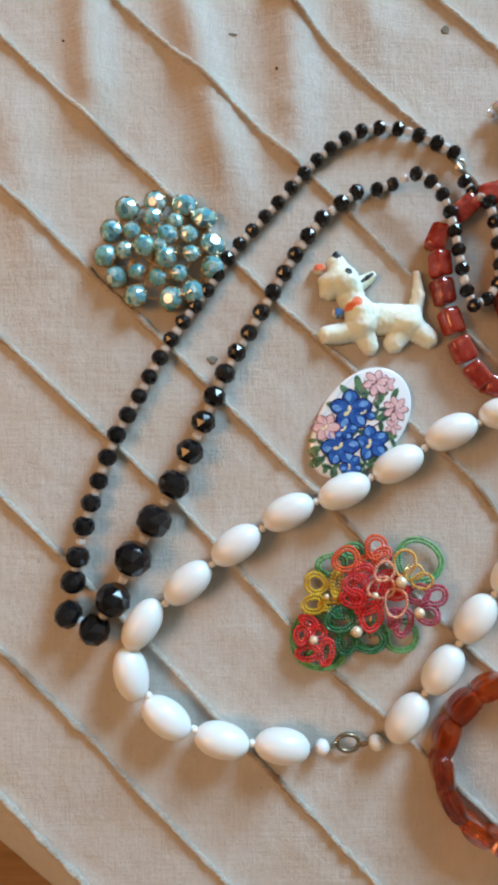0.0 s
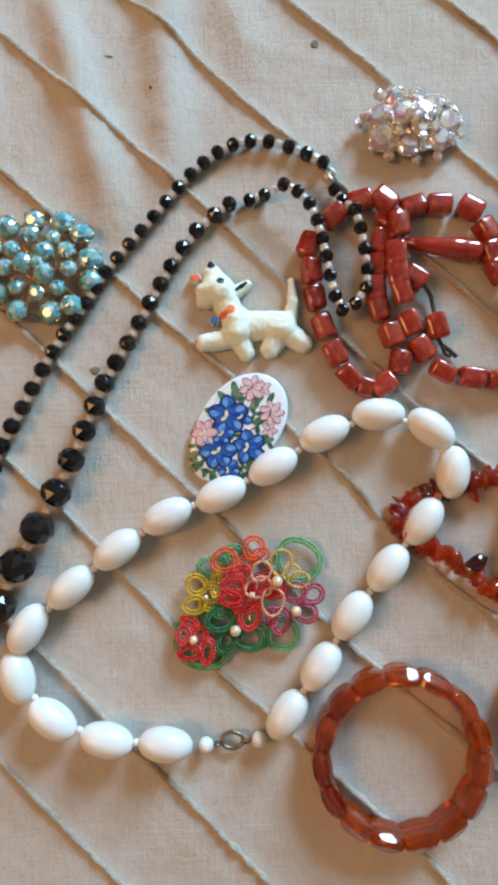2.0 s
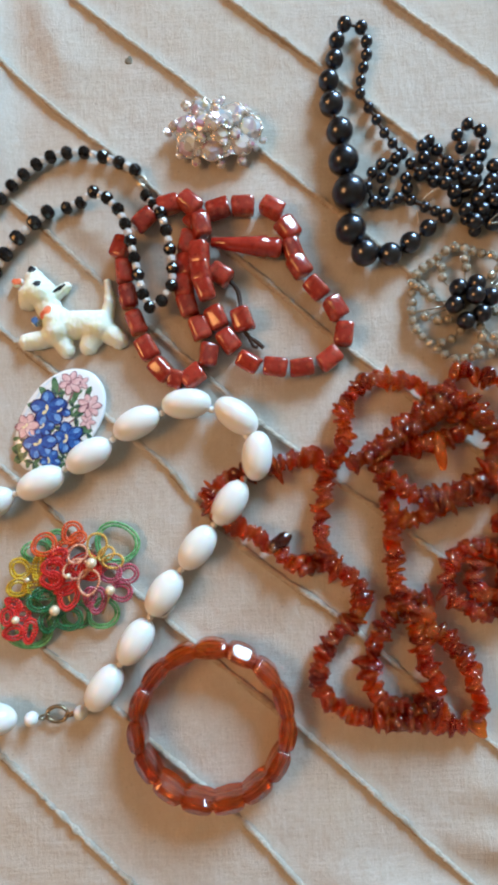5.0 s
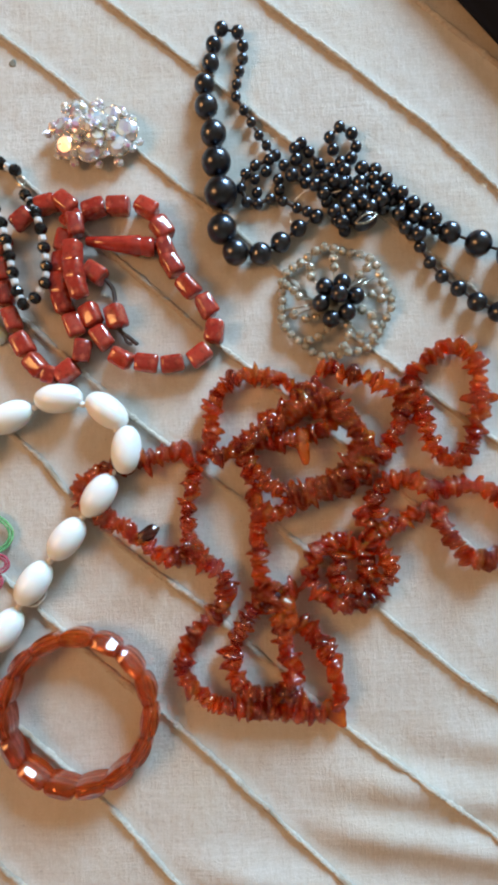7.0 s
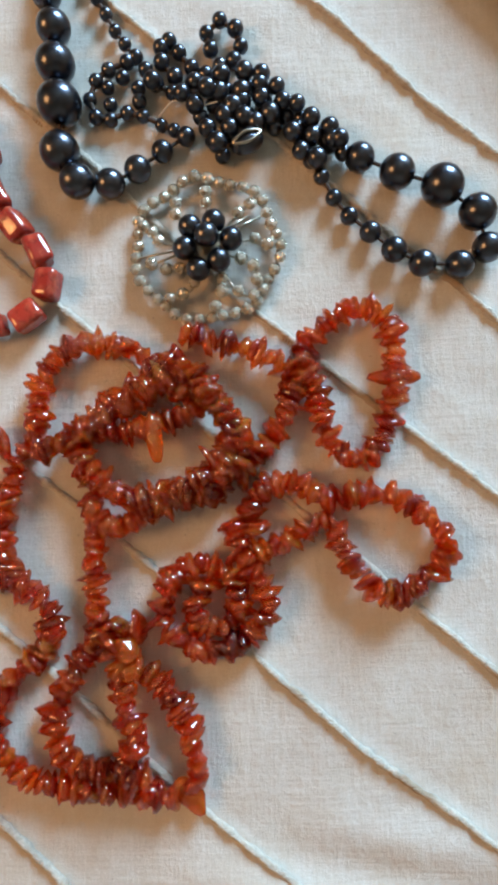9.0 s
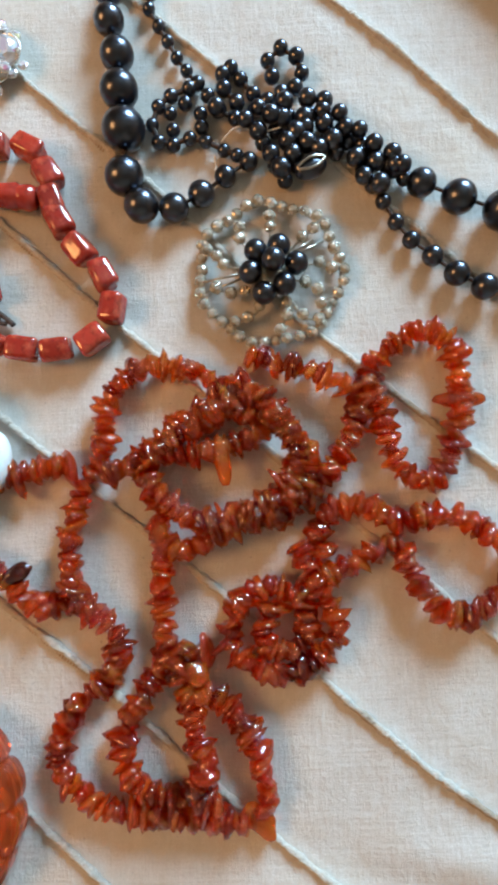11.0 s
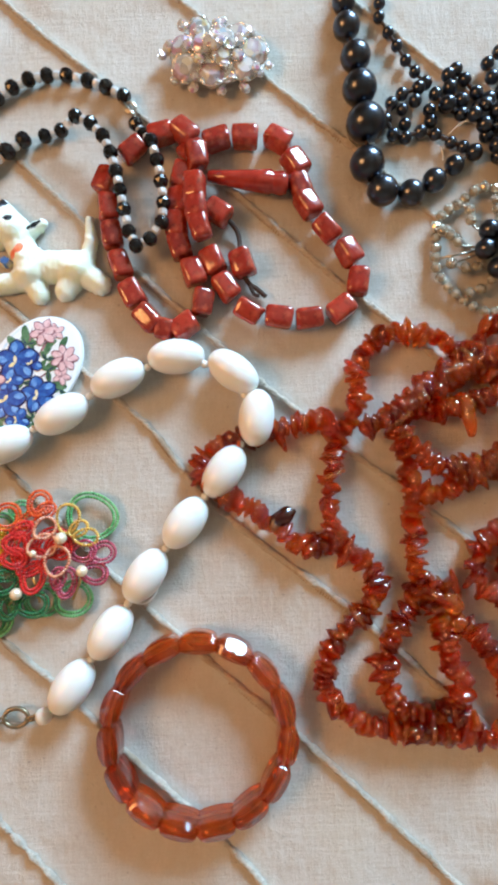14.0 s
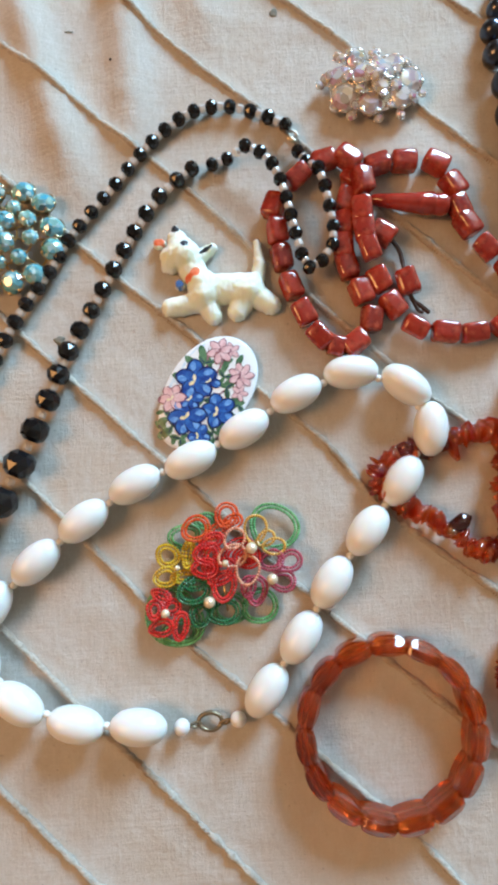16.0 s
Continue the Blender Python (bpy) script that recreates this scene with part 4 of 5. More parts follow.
for a, b, wide, mat, z in (((209.2, 0.5), (210.8, -15.0), 5.2, AMBER, 9.5), ((213.6, -117.0), (222.0, -126.0), 8.0, HONEY, 3.6), ((280.6, 10.5), (297.0, 10.4), 5.4, AMBER, 5.0), ((136.0, -43.8), (145.4, -39.0), 6.0, DARK_AMBER, 5.5),
                           ((196, -72), (203, -76), 7.0, HONEY, 9.5), ((199.5, -83), (203, -79), 6.0, HONEY, 9.5), ((189.4, -26), (189.0, -33), 5.0, HONEY, 9.0)):
    bmx = blob(a[0], 3, (1, 1, 1), 0.16)
    d = Vector((b[0] - a[0], b[1] - a[1], 0))
    part("large_chip", bmx, mat, amb, "large polished amber piece", at=frame_along(Vector(((a[0] + b[0]) / 2, (a[1] + b[1]) / 2, z)) * MM, d) @ Matrix.Diagonal((d.length * 1.05 * MM, wide * MM, 4.6 * MM, 1)))

# ---------------------------------------------------------------- amber bracelet
brace = holder("bracelet", 108.0, -115.2, 0, label="stretch bracelet of glossy brown amber coloured resin segments", category="bracelet")
SEG, R_OUT, R_IN, TALL = 15, 35.3, 27.6, 13.0


def bracelet_segment():
    """A pillow shaped link with a flat leaf shaped cut along its upper outer edge and a smaller one inside."""
    bm = bmesh.new()
    rings, half = [], R_OUT * math.tan(math.pi / SEG) * 1.005
    for i in range(13):
        t = -1 + 2 * i / 12
        swell = 1 - t * t
        ro, ri, h = R_OUT - 3.2 + 3.4 * swell ** 0.6, R_IN + 0.7 - 0.7 * swell, TALL * (0.84 + 0.16 * swell ** 0.6)
        cut, inner = 0.6 + 3.4 * swell, 0.5 + 1.6 * swell
        shape = ((ri, 0.9), (ri, h * 0.45), (ri + 0.1, h - inner), (ri + inner * 0.8, h), (ro - cut * 0.95, h), (ro - 0.15, h - cut * 0.80), (ro, h * 0.42), (ro - 0.6, 1.6), (ro - 2.0, 0.2), (ri + 1.2, 0.2))
        along_ = half * t
        ring = []
        for r, z in shape:
            pinch = r / R_OUT
            ring.append(bm.verts.new((r * MM, along_ * pinch * MM, z * MM)))
        rings.append(ring)
    n = len(rings[0])
    for p, q in zip(rings, rings[1:]):
        for k in range(n):
            bm.faces.new((p[k], p[(k + 1) % n], q[(k + 1) % n], q[k]))
    bm.faces.new(rings[0][::-1])
    bm.faces.new(rings[-1])
    bmesh.ops.recalc_face_normals(bm, faces=bm.faces)
    sharp = [e for e in bm.edges if len(e.link_faces) == 2 and e.calc_face_angle() > 0.5]
    bmesh.ops.bevel(bm, geom=sharp, offset=0.00022, segments=2, affect="EDGES")
    me = mesh_of("segment", bm, RESIN)
    me.set_sharp_from_angle(angle=radians(30))
    return me


SEGMENT = bracelet_segment()
for i in range(SEG):
    piece("segment", SEGMENT, brace, pose(108.0 * MM, -115.2 * MM, 0, 0, 0, 360 / SEG * i + 16))
part("elastic", tube([((R_OUT + R_IN) / 2 * math.cos(a) * MM, (R_OUT + R_IN) / 2 * math.sin(a) * MM, 4 * MM) for a in (2 * math.pi * k / 60 for k in range(60))], 0.0006, 5, True), THREAD_WHITE, brace, at=pose(108.0 * MM, -115.2 * MM, 0))

# ---------------------------------------------------------------- brooches
GEM = {key: mesh_of("stone", gem(9, 0.62, 0.26) if key == "aurora" else gem(10 if key == "teal" else 8), mat, False) for key, mat in (("teal", TEAL), ("aurora", AURORA), ("rhine", RHINE))}
CUP = {key: mesh_of("claw_setting", cup(n), mat) for key, mat, n in (("teal", OLD_GOLD, 6), ("aurora", SILVER, 5), ("rhine", STEEL, 4))}


def set_stone(owner, key, x, y, z, d, tilt=(0, 0)):
    m = pose(x * MM, y * MM, z * MM, tilt[0], tilt[1], rng.uniform(0, 360)) @ Matrix.Diagonal((d * MM, d * MM, d * MM, 1))
    claw = piece("claw_setting", CUP[key], owner, m)
    return piece("stone", GEM[key], claw, m)


teal = holder("brooch", -32.8, 86.0, 0, label="round teal blue crystal brooch on gold wire rings", category="brooch", group="brooches")
TX, TY = -32.8, 85.6
for count_, rad, d, z, turn0 in ((12, 20.6, 9.3, 4.2, 8), (9, 12.6, 7.1, 6.4, 25), (3, 5.4, 8.6, 8.4, 60), (1, 0.6, 6.4, 9.0, 0)):
    for i in range(count_):
        a = radians(turn0 + 360 * i / count_ + rng.uniform(-4, 4))
        r = rad * rng.uniform(0.95, 1.05)
        set_stone(teal, "teal", TX + r * 1.06 * math.cos(a), TY + r * 0.97 * math.sin(a), z, d * rng.uniform(0.92, 1.06), (rng.uniform(-9, 9) - r * math.sin(a) * 0.8, rng.uniform(-9, 9) + r * math.cos(a) * 0.8))
for r, z in ((20.0, 2.4), (12.4, 4.2), (6.5, 5.6)):
    part("wire_ring", tube([((TX + r * 1.05 * math.cos(a)) * MM, (TY + r * 0.97 * math.sin(a)) * MM, z * MM) for a in (2 * math.pi * k / 40 for k in range(40))], 0.0005, 5, True), GOLD, teal)
for i in range(10):
    a = 2 * math.pi * (i + 0.4) / 10
    part("wire_spoke", tube([((TX + r * math.cos(a + s)) * MM, (TY + r * math.sin(a + s)) * MM, z * MM) for r, z, s in ((3, 5.8, 0), (11, 4.4, 0.15), (20, 2.4, 0.3))], 0.0004, 5), GOLD, teal)

crys = holder("brooch", 123, 140, 0, label="clustered clear aurora crystal brooch with iridescent stones", category="brooch", group="brooches")
CX, CY = 123.2, 141.4
for count_, rad, d, z, turn0, s in ((13, 19.5, 4.2, 3.2, 0, 0.9), (7, 14.2, 10.4, 4.8, 10, 0.8), (7, 9.8, 4.6, 8.4, 30, 0.8), (3, 5.4, 9.6, 8.2, 50, 0.8), (4, 2.0, 4.6, 11.6, 0, 1.0), (9, 17.4, 3.6, 6.2, 12, 0.8)):
    for i in range(count_):
        a = radians(turn0 + 360 * i / count_ + rng.uniform(-9, 9))
        r = rad * rng.uniform(0.90, 1.06)
        set_stone(crys, "aurora", CX + 1.05 * r * math.cos(a) + 0.1 * r * math.sin(a), CY + 0.87 * r * s * math.sin(a) - 0.14 * r * math.cos(a), z, d * rng.uniform(0.85, 1.1), (rng.uniform(-20, 20) - r * math.sin(a) * 1.2, rng.uniform(-20, 20) + r * math.cos(a) * 1.2))
bm = blob(3, 3, (36 * MM, 25 * MM, 7 * MM), 0.04)
part("base_plate", bm, SILVER, crys, at=pose(CX * MM, CY * MM, 3.6 * MM))

rhi = holder("brooch", 228.3, 57, 0, label="round openwork rhinestone brooch with seven dark hematite balls", category="brooch", group="brooches")
RX, RY, RR = 228.3, 57.0, 24.4


def rhine_stone(x, y, z):
    """One small stone, placed in millimetres from the middle of the brooch."""
    set_stone(rhi, "rhine", RX + x, RY + y, z, rng.uniform(3.9, 4.4), (rng.uniform(-14, 14), rng.uniform(-14, 14)))


LOBES = 7
for i in range(37):
    a = 2 * math.pi * i / 37
    wave = math.cos(LOBES * a + 0.6)
    rhine_stone((RR + 0.9 * wave) * math.cos(a), (RR + 0.9 * wave) * math.sin(a), 3.4 + 0.7 * wave)
SPRAYS = (((-9.9, 15.8), (-9.9, 11.7)), ((0.5, 19.3), (0.5, 15.3)), ((15.3, 14.4), (11.3, 11.3)), ((-21.0, 8.1), (-18.0, 5.9), (-15.8, 2.7)),
          ((-18.5, -5.0), (-13.5, -7.2), (-9.0, -6.8)), ((-12.6, -16.9), (-8.1, -15.8), (-4.1, -12.2)), ((5.0, -10.8), (5.0, -15.3), (2.6, -20.6)),
          ((11.7, -4.5), (15.8, -7.2), (16.7, -12.2)), ((16.7, 2.3), (20.7, 0.0)), ((10.4, -15.6), (15.6, -17.2)))
for spray in SPRAYS:
    for k, (x, y) in enumerate(spray):
        rhine_stone(x, y, 4.6 + 0.4 * k)
    x0, y0 = spray[0]
    x1, y1 = spray[-1]
    far = RR / math.hypot(x0, y0)
    path = [(RX + x0 * far, RY + y0 * far, 2.6)] + [(RX + x, RY + y, 3.4) for x, y in spray] + [(RX + x1 * 0.3, RY + y1 * 0.3, 4.4)]
    if math.hypot(x0, y0) < math.hypot(x1, y1):
        path = [(RX + x0 * 0.3, RY + y0 * 0.3, 4.4)] + path[1:-1] + [(RX + x1 * 1.1, RY + y1 * 1.1, 2.6)]
    part("wire", tube([p * MM for p in smooth_line(path, 4)], 0.00045, 5), STEEL, rhi)
part("outer_wire", tube([((RX + RR * math.cos(a)) * MM, (RY + RR * math.sin(a)) * MM, 2.2 * MM) for a in (2 * math.pi * k / 48 for k in range(48))], 0.0006, 5, True), STEEL, rhi)
for a, r0, r1 in ((187, 8, 23.5), (196, 8, 21), (28, 9, 21), (35, 9, 18)):
    c_, s_ = math.cos(radians(a)), math.sin(radians(a))
    part("wire_spoke", tube([((RX + r * c_) * MM, (RY + r * s_) * MM, z * MM) for r, z in ((r0, 6.5), (r1, 4.0))], 0.00045, 5), STEEL, rhi)
part("hub", lathe([(-1.2, 4.0), (-0.8, 7.4), (0.2, 7.8), (0.8, 6.0)], 20), STEEL, rhi, at=pose(RX * MM, RY * MM, 4.2 * MM, 0, -90, 0) @ Matrix.Diagonal((MM, MM, MM, 1)))
for x, y, z in ((223.6, 62.6, 8.6), (231.4, 64.0, 8.6), (229.2, 58.0, 12.2), (237.0, 57.8, 8.6), (221.6, 55.4, 8.4), (232.8, 50.8, 8.6), (225.8, 48.2, 8.2)):
    piece("ball", BALL, rhi, pose(x * MM, y * MM, z * MM, 20, 70, 40) @ Matrix.Diagonal((8.0 * MM, 8.0 * MM, 8.0 * MM, 1)))
    part("ball_pin", tube([(x * MM, y * MM, (z - 3) * MM), (RX * MM + (x - RX) * 0.4 * MM, RY * MM + (y - RY) * 0.4 * MM, 2.2 * MM)], 0.0007, 5), STEEL, rhi)

# painted oval brooch
egg = holder("brooch", 46.9, 16.0, 0, label="oval white enamel brooch painted with blue and pink flowers", category="brooch", group="brooches")
EA, EB, EH = 25.8, 16.4, 3.6
egg_turn = pose(46.9 * MM, 16.0 * MM, 0, 0, 0, 51)


def egg_width(x):
    return EB * (1 + 0.10 * x / EA)


def egg_top(x, y):
    q = (x / EA) ** 2 + (y / egg_width(x)) ** 2
    return 1.6 + (EH - 1.6) * math.sqrt(max(0.0, 1 - q ** 1.6))


bm = bmesh.new()
rings = []
for k, (s, z) in enumerate([(0.90, 0.3), (0.985, 0.5), (1.0, 1.0)] + [(s, None) for s in (0.985, 0.95, 0.88, 0.75, 0.55, 0.3)]):
    ring = []
    for i in range(48):
        a = 2 * math.pi * i / 48
        x = EA * s * math.cos(a)
        y = egg_width(EA * math.cos(a)) * s * math.sin(a)
        ring.append(bm.verts.new((x * MM, y * MM, (egg_top(x, y) if z is None else z) * MM)))
    rings.append(ring)
for a, b in zip(rings, rings[1:]):
    for i in range(48):
        bm.faces.new((a[i], a[(i + 1) % 48], b[(i + 1) % 48], b[i]))
bm.faces.new(rings[0][::-1])
bm.faces.new(rings[-1])
bmesh.ops.recalc_face_normals(bm, faces=bm.faces)
part("plaque", bm, ENAMEL, egg, at=egg_turn)


def dab(x, y, length, width, angle, lift=0.05, shape=1.0):
    """One painted stroke that follows the plaque: a leaf or petal from its base outward."""
    bm = bmesh.new()
    c, s = math.cos(radians(angle)), math.sin(radians(angle))
    left, right = [], []
    for i in range(8):
        t = i / 7
        w = width / 2 * math.sin(math.pi * min(1, max(0.03, t ** shape))) ** 0.55
        for side, row in ((1, left), (-1, right)):
            px, py = x + c * t * length - s * w * side, y + s * t * length + c * w * side
            row.append(bm.verts.new((px * MM, py * MM, (egg_top(px, py) + lift) * MM)))
    for i in range(7):
        bm.faces.new((right[i], right[i + 1], left[i + 1], left[i]))
    return bm


def painted(name, strokes, material, lift):
    for st in strokes:
        part(name, dab(*st, lift=lift), material, egg, at=egg_turn)


def bloom(x, y, size, petals, turn_, petal_mat, heart, edge, lift, wide=0.72):
    """A painted flower: each petal with a dark rim, a lighter vein and a pale heart."""
    for k in range(petals):
        a, up = turn_ + 360 * k / petals, lift + 0.025 * k
        painted("petal_outline", [(x, y, size * 1.08, size * (wide + 0.14), a)], edge, up)
        painted("painted_petal", [(x, y, size, size * wide, a)], petal_mat, up + 0.010)
        painted("petal_vein", [(x + size * 0.45 * math.cos(radians(a + 12)), y + size * 0.45 * math.sin(radians(a + 12)), size * 0.5, size * 0.3, a)], PALE_BLUE if petal_mat is BLUE else ROSE, up + 0.018)
    painted("flower_heart", [(x - size * 0.1, y, size * 0.34, size * 0.18, turn_ + 120 * k) for k in range(2)], heart, lift + 0.025 * petals + 0.02)


painted("painted_wash", [(-4, 11.5, 20, 5, 2), (-12, 9.5, 12, 4, 20)], SKYWASH, 0.045)
painted("painted_leaf", [(-20, 3, 6, 3, 170), (-20, -3, 5, 3, 215), (-18, -5, 7, 3, 250), (-12, -9, 7, 3.2, 235), (-6, -10, 7, 3, 260), (2, -9, 7, 3.4, 300), (6, -4, 7, 3, 330), (10, -1, 8, 3, 20), (9, 4, 8, 3.2, 60),
                         (6, 9, 7, 3, 80), (14, 3, 7, 2.4, 40), (12, -5, 6, 2.6, -20), (-2, 0, 6, 3, 100), (-21, 0, 4, 2, 200), (-17, 6, 6, 3, 150), (-20, 5, 4, 2.4, 120), (-9, -11, 6, 3, 280), (-15, -8, 6, 3, 230), (0, 10, 6, 3, 110), (10, 8, 7, 3, 50), (12, 2, 6, 2.6, -30), (-1, -12, 5, 2.6, 250), (15, -4, 6, 2.4, 10)], LEAF, 0.05)
painted("painted_stem", [(4, 0, 14, 0.9, 10), (2, 2, 16, 0.8, 30), (0, -4, 12, 0.8, -20), (-10, -2, 10, 0.8, 200)], MAUVE, 0.06)
for x, y in ((9.0, 7.3), (8.9, -2.4), (6.0, -5.5), (-15.8, 9.1), (-22.0, 5.4), (-20.9, -2.5), (-11.0, -11.6), (3.2, -13.4), (-3.2, -1.0), (-18.5, 3.0)):
    painted("painted_leaf", [(x, y, 4.6, 2.2, 40 + 31 * x), (x, y, 4.0, 2.0, 150 + 31 * x), (x, y, 3.6, 1.8, 265 + 31 * x)], LEAF, 0.10)
    painted("leaf_vein", [(x, y, 3.6, 0.5, 40 + 31 * x), (x, y, 3.0, 0.5, 150 + 31 * x)], INK, 0.125)
bloom(16.8, 5.1, 5.4, 6, 20, PINK, MAUVE, MAUVE, 0.09, 0.50)
bloom(19.4, 1.6, 3.6, 5, 50, PINK, MAUVE, MAUVE, 0.12, 0.50)
bloom(13.5, -7.5, 5.2, 7, 50, PINK, MAUVE, MAUVE, 0.09, 0.46)
bloom(7.4, -11.0, 3.4, 5, 10, PINK, MAUVE, MAUVE, 0.12, 0.50)
bloom(-9.8, 9.6, 5.6, 6, 10, PINK, CREAM, MAUVE, 0.09, 0.60)
bloom(-5.4, 3.4, 5.0, 5, 20, BLUE, CREAM, INK, 0.13)
bloom(4.6, 1.4, 4.6, 4, 10, BLUE, CREAM, INK, 0.13)
bloom(1.8, 6.2, 8.2, 5, 40, BLUE, CREAM, INK, 0.14)
bloom(-12.1, 0.4, 7.6, 6, 12, BLUE, CREAM, INK, 0.16)
bloom(-3.2, -8.4, 7.0, 5, 50, BLUE, CREAM, INK, 0.18)
bloom(-15.4, -7.6, 4.6, 5, 70, BLUE, CREAM, INK, 0.20)

# little white dog brooch, one moulded piece
DOG_PARTS = ((49, 58.5, 6.4, 67, 58.5, 5.8), (47.5, 62, 5.6, 47.5, 56, 6.2), (39.8, 75.0, 7.3, 38.2, 80.8, 3.8), (40, 73.4, 5.8, 35.4, 70.8, 4.2), (42, 72, 5.6, 46, 63, 5.2), (34.6, 73.6, 3.6, 33.6, 69.4, 2.2), (45.5, 71.5, 3.4, 52.6, 76.2, 1.7), (44, 77, 2.2, 44.2, 77.4, 1.6),
             (47, 53.8, 4.0, 34.4, 52.0, 3.7), (48.6, 54, 5.0, 51.4, 47.6, 3.5), (65, 55, 5.0, 61.4, 48.8, 3.9), (68, 56, 5.0, 75.0, 50.8, 3.9), (69.6, 60, 2.9, 71.6, 68, 2.4), (71.6, 68, 2.4, 70.9, 77.4, 1.1))


def dog_height(x, y):
    total = 0.0
    for x0, y0, r0, x1, y1, r1 in DOG_PARTS:
        dx, dy = x1 - x0, y1 - y0
        t = min(1.0, max(0.0, ((x - x0) * dx + (y - y0) * dy) / (dx * dx + dy * dy + 1e-9)))
        r = r0 + (r1 - r0) * t
        d = math.hypot(x - x0 - dx * t, y - y0 - dy * t)
        r += 0.28 * noise.noise(Vector((x / 1.9, y / 1.9, 0)))
        if d < r:
            total += (math.sqrt(1 - (d / r) ** 2) * r ** 0.75) ** 2.6
    return total ** (1 / 2.6) * 1.3 if total else 0.0


bm = bmesh.new()
cells, verts_ = 0.45, {}
nx, ny = int(54 / cells), int(46 / cells)
high = {(i, j): dog_height(28 + i * cells, 42 + j * cells) for i in range(nx) for j in range(ny)}


def dog_vert(i, j):
    if (i, j) not in verts_:
        h = high.get((i, j), 0.0)
        x, y = 28 + i * cells, 42 + j * cells
        fur = 0.26 * noise.noise(Vector((x / 1.1, y / 2.4, 4))) if h else 0
        verts_[i, j] = bm.verts.new((x * MM, y * MM, (1.6 + h + fur if h else 0.9) * MM))
    return verts_[i, j]


def dog_paint(x, y):
    if math.hypot(x - 37.9, y - 84.0) < 1.8 or math.hypot(x - 41.9, y - 75.9) < 1.6:
        return 1
    u, v = (x - 50.0) * 0.82 + (y - 74.6) * 0.57, -(x - 50.0) * 0.57 + (y - 74.6) * 0.82
    if (u / 3.4) ** 2 + (v / 0.9) ** 2 < 1:
        return 1
    if math.hypot((x - 31.2) / 1.5, y - 79.0) < 1.6:
        return 2
    if math.hypot(x - 45.4, y - 64.2) < 2.1 or math.hypot(x - 42.6, y - 62.4) < 1.6:
        return 2
    if math.hypot(x - 38.6, y - 61.0) < 1.8:
        return 3
    return 0


high.update({(i, j): max(h, 2.0) for (i, j), h in high.items() if dog_paint(28 + i * cells, 42 + j * cells) in (1, 2, 3)})
for i in range(nx - 1):
    for j in range(ny - 1):
        if max(high[i + a, j + b] for a in (0, 1) for b in (0, 1)) > 0:
            f = bm.faces.new((dog_vert(i, j), dog_vert(i + 1, j), dog_vert(i + 1, j + 1), dog_vert(i, j + 1)))
            f.material_index = dog_paint(28 + (i + 0.5) * cells, 42 + (j + 0.5) * cells)
rim = [e for e in bm.edges if len(e.link_faces) == 1]
grown = bmesh.ops.extrude_edge_only(bm, edges=rim)
for v in [g for g in grown["geom"] if isinstance(g, bmesh.types.BMVert)]:
    v.co.z = 0.0002
dog = tagged(new("dog_brooch", mesh_of("dog_brooch", bm, [GLOW_WHITE, BLACK_PAINT, ORANGE_PAINT, BLUE_PAINT])), label="small milky white plastic dog brooch with orange collar", category="brooch", group="brooches")

# flower brooch of seed beads
flw = holder("brooch", 48, -56, 0, label="flower brooch of wired seed beads in red, yellow and green", category="brooch", group="brooches")
SEED = bmesh.new()
bmesh.ops.create_icosphere(SEED, subdivisions=1, radius=0.5)
SEED_V = [v.co.copy() for v in SEED.verts]
SEED_F = [[v.index for v in f.verts] for f in SEED.faces]
SEED.free()


def seed_loop(name, cx, cy, rx, ry, angle, z, material, rounds=1, tilt=0.0, seed=1.45):
    """A wired loop of tiny beads; more rounds nest inside each other."""
    bm = bmesh.new()
    c, s = math.cos(radians(angle)), math.sin(radians(angle))
    for k in range(rounds):
        a_, b_ = rx - k * 1.35, ry - k * 1.35
        if min(a_, b_) < 0.8:
            break
        length = math.pi * (3 * (a_ + b_) - math.sqrt((3 * a_ + b_) * (a_ + 3 * b_)))
        n = max(8, int(length / (seed * 0.66)))
        for i in range(n):
            t = 2 * math.pi * i / n
            px, py = a_ * math.cos(t), b_ * math.sin(t) * (1 + 0.15 * math.cos(t))
            p = Vector((cx + c * px - s * py, cy + s * px + c * py, z + tilt * px / rx + 0.25 * math.sin(3 * t + cx)))
            vs = [bm.verts.new((p + v * seed) * MM) for v in SEED_V]
            for f in SEED_F:
                bm.faces.new([vs[q] for q in f])
    part(name, bm, material, flw)


def at_close(X, Y):
    return 66.7 + (X - 700) * 0.0766, -29.4 - (Y - 70) * 0.0748


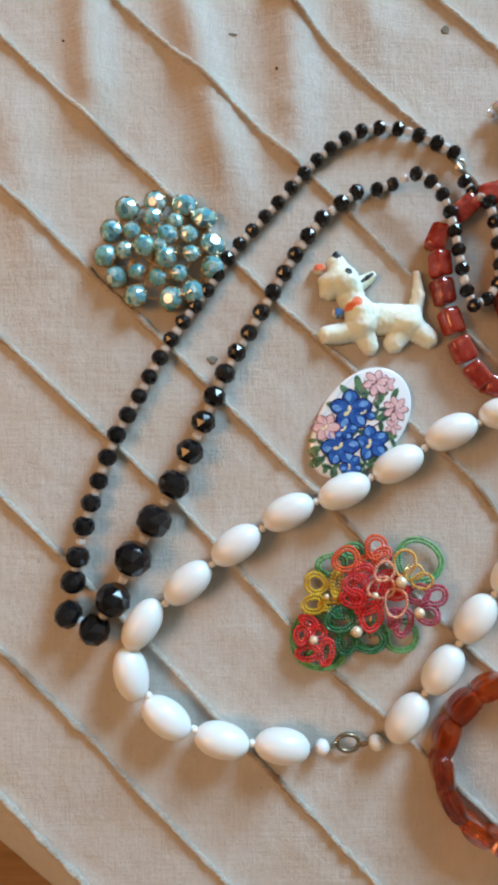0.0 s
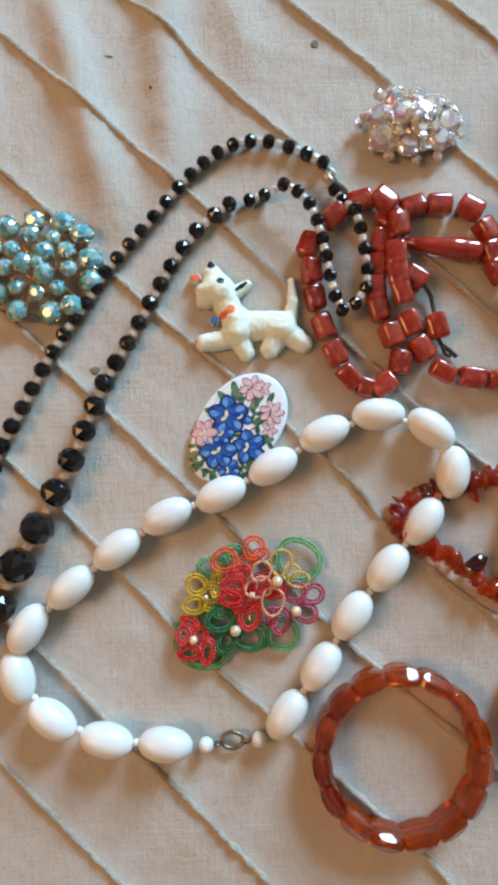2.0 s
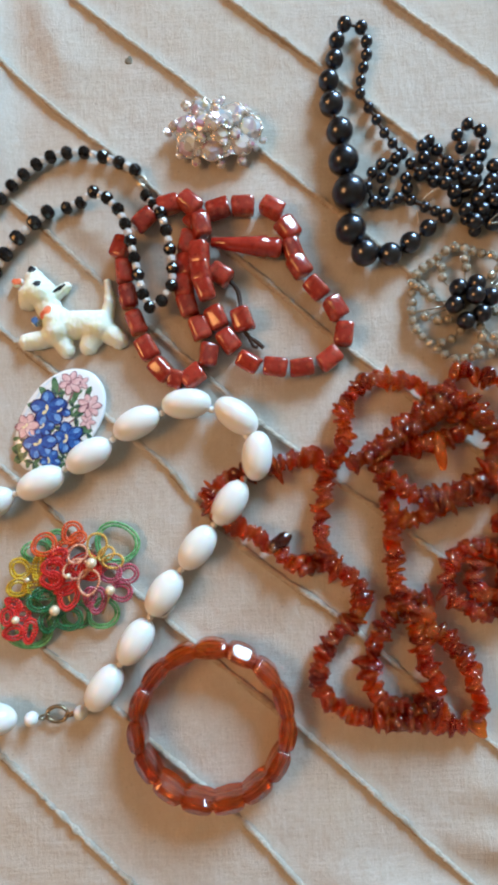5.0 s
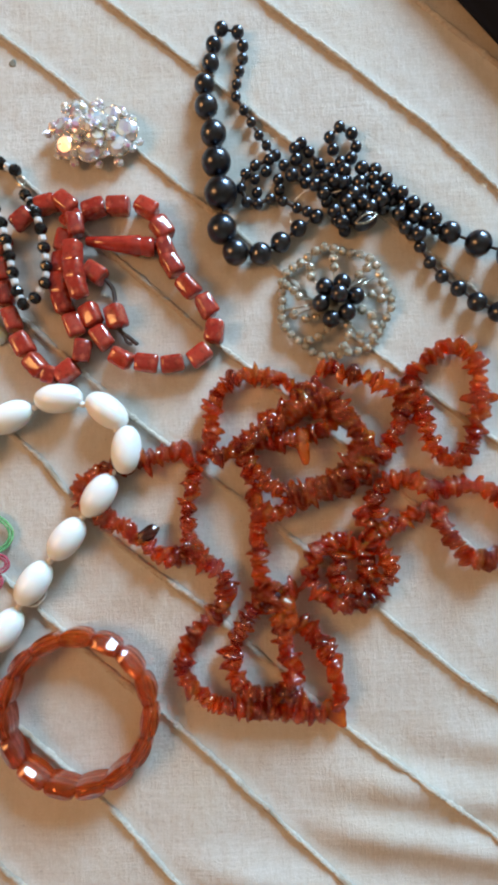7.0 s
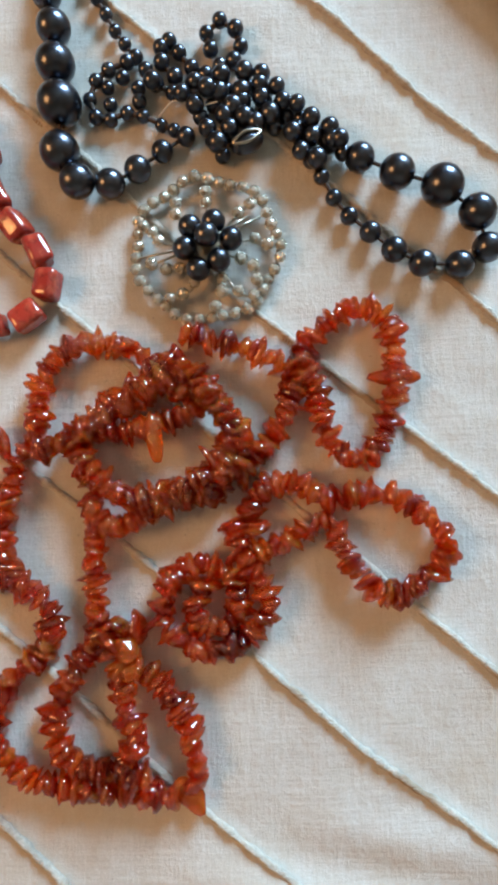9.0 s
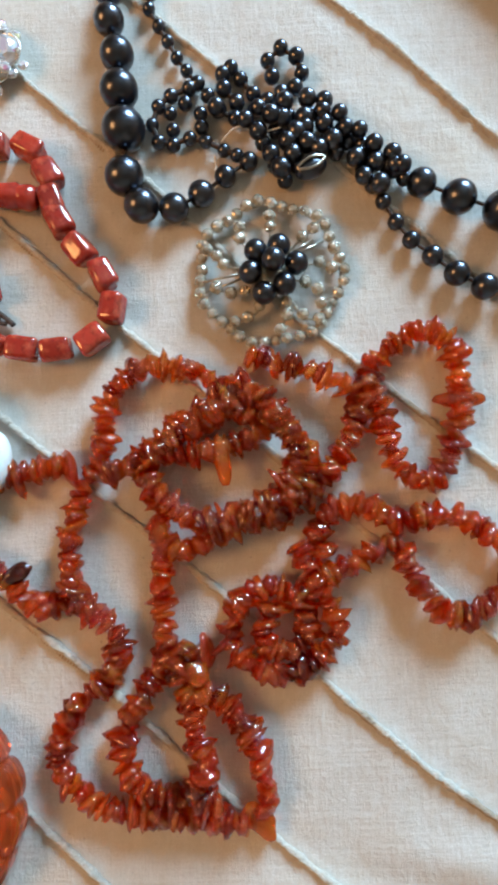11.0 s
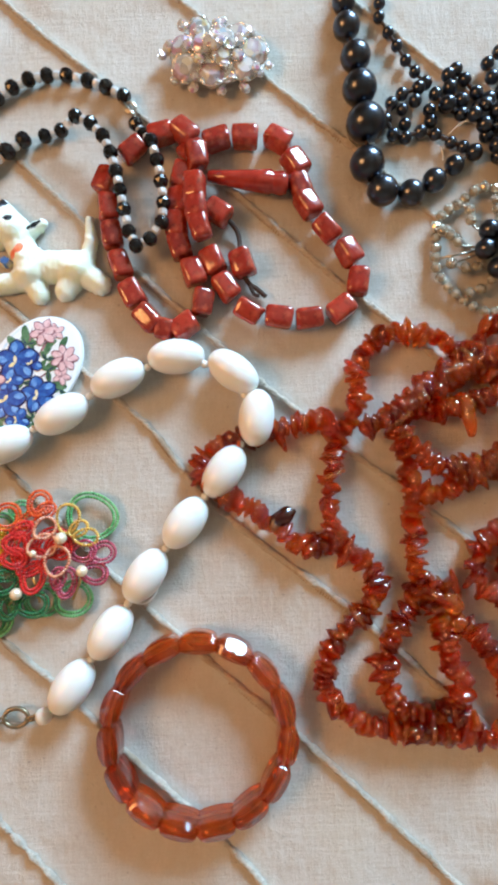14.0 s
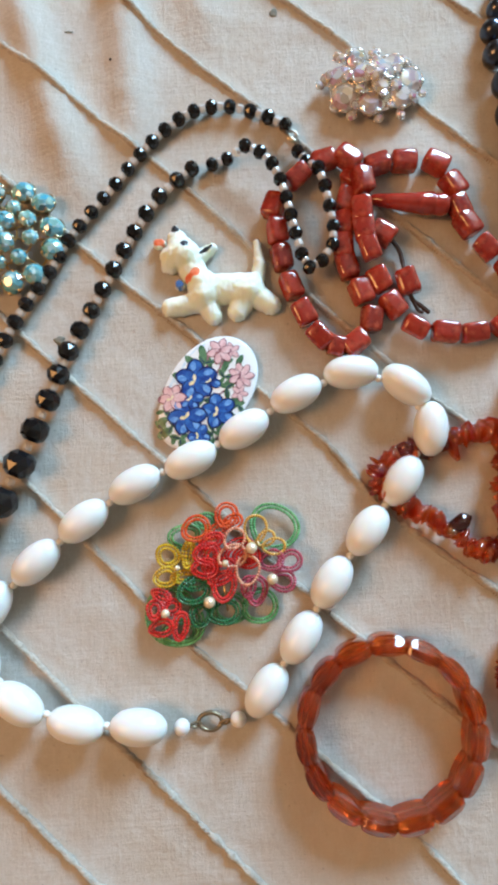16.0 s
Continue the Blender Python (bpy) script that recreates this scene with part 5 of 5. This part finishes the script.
LOOPS = (
    ("leaf", S_GREEN, 2.0, 2, ((745, 195, 115, 125, 60), (650, 590, 90, 82, 30), (500, 590, 85, 75, 10), (215, 620, 135, 160, 40), (290, 215, 60, 80, 100), (400, 140, 55, 40, 0), (240, 700, 90, 60, 10))),
    ("petal", S_ORANGE, 6.2, 2, ((355, 175, 62, 55, 20), (510, 115, 55, 47, 70), (540, 150, 45, 30, 20), (465, 190, 60, 30, 30))),
    ("petal", S_RED, 6.8, 2, ((405, 305, 60, 48, 0), (390, 375, 58, 42, 0), (480, 470, 66, 52, 80), (430, 240, 55, 30, 20))),
    ("petal", S_RED, 5.4, 3, ((165, 500, 45, 26, -30), (130, 570, 42, 34, 80), (160, 660, 55, 36, 10), (255, 655, 60, 34, 80), (215, 560, 40, 34, 20))),
    ("petal", S_YELLOW, 5.0, 2, ((205, 305, 48, 52, 60), (190, 410, 52, 42, 10), (310, 300, 62, 26, 80), (280, 415, 55, 28, 0))),
    ("petal", S_DARK, 5.2, 2, ((325, 485, 72, 58, 20), (355, 610, 52, 46, 80), (470, 600, 72, 54, 10), (345, 455, 50, 26, 10))),
    ("petal", S_RED, 5.6, 3, ((560, 310, 80, 60, 20), (470, 400, 70, 50, 40), (600, 330, 60, 50, 0), (420, 330, 70, 45, 80))),
    ("petal", S_SALMON, 8.0, 1, ((530, 320, 62, 46, 15), (602, 395, 62, 50, 80), (545, 235, 48, 40, 40))),
    ("petal", S_GOLD, 7.2, 1, ((652, 195, 62, 48, 80), (738, 285, 50, 34, 0), (700, 245, 42, 30, 30))),
    ("petal", S_MAGENTA, 6.6, 2, ((718, 355, 56, 44, 10), (812, 365, 54, 44, 20), (770, 462, 56, 44, -10), (640, 500, 64, 44, 80), (600, 480, 46, 30, 80))),
)
for name, mat, z, rounds, loops in LOOPS:
    for X, Y, rx, ry, ang in loops:
        x, y = at_close(X, Y)
        grow = 0.0757 if name == "leaf" else 0.086
        seed_loop(name, x, y, rx * grow, ry * grow, ang, z + rng.uniform(-0.4, 0.4), mat, rounds, tilt=rng.uniform(-0.7, 0.7))
PEARL_BALL = mesh_of("pearl", lathe(round_profile(1.0, 0.5, 2.0, 10, 0.1), 14), PEARL)
for X, Y, d, z in ((405, 543, 4.4, 7.5), (627, 285, 4.4, 9.5), (720, 445, 4.2, 8.5), (187, 585, 3.4, 7.5), (255, 365, 2.2, 7.0), (495, 352, 2.6, 9.5)):
    x, y = at_close(X, Y)
    piece("pearl", PEARL_BALL, flw, pose(x * MM, y * MM, z * MM, 0, 60, 30) @ Matrix.Diagonal((d * MM, d * MM, d * MM, 1)))
for (X, Y), (X2, Y2) in (((405, 543), (330, 620)), ((627, 285), (700, 200)), ((720, 445), (650, 590)), ((187, 585), (150, 690)), ((405, 300), (300, 240)), ((480, 470), (490, 600))):
    a, b = at_close(X, Y), at_close(X2, Y2)
    part("wire", tube([(a[0] * MM, a[1] * MM, 6 * MM), ((a[0] + b[0]) / 2 * MM, (a[1] + b[1]) / 2 * MM, 3.5 * MM), (b[0] * MM, b[1] * MM, 2 * MM)], 0.0005, 5), GOLD, flw)
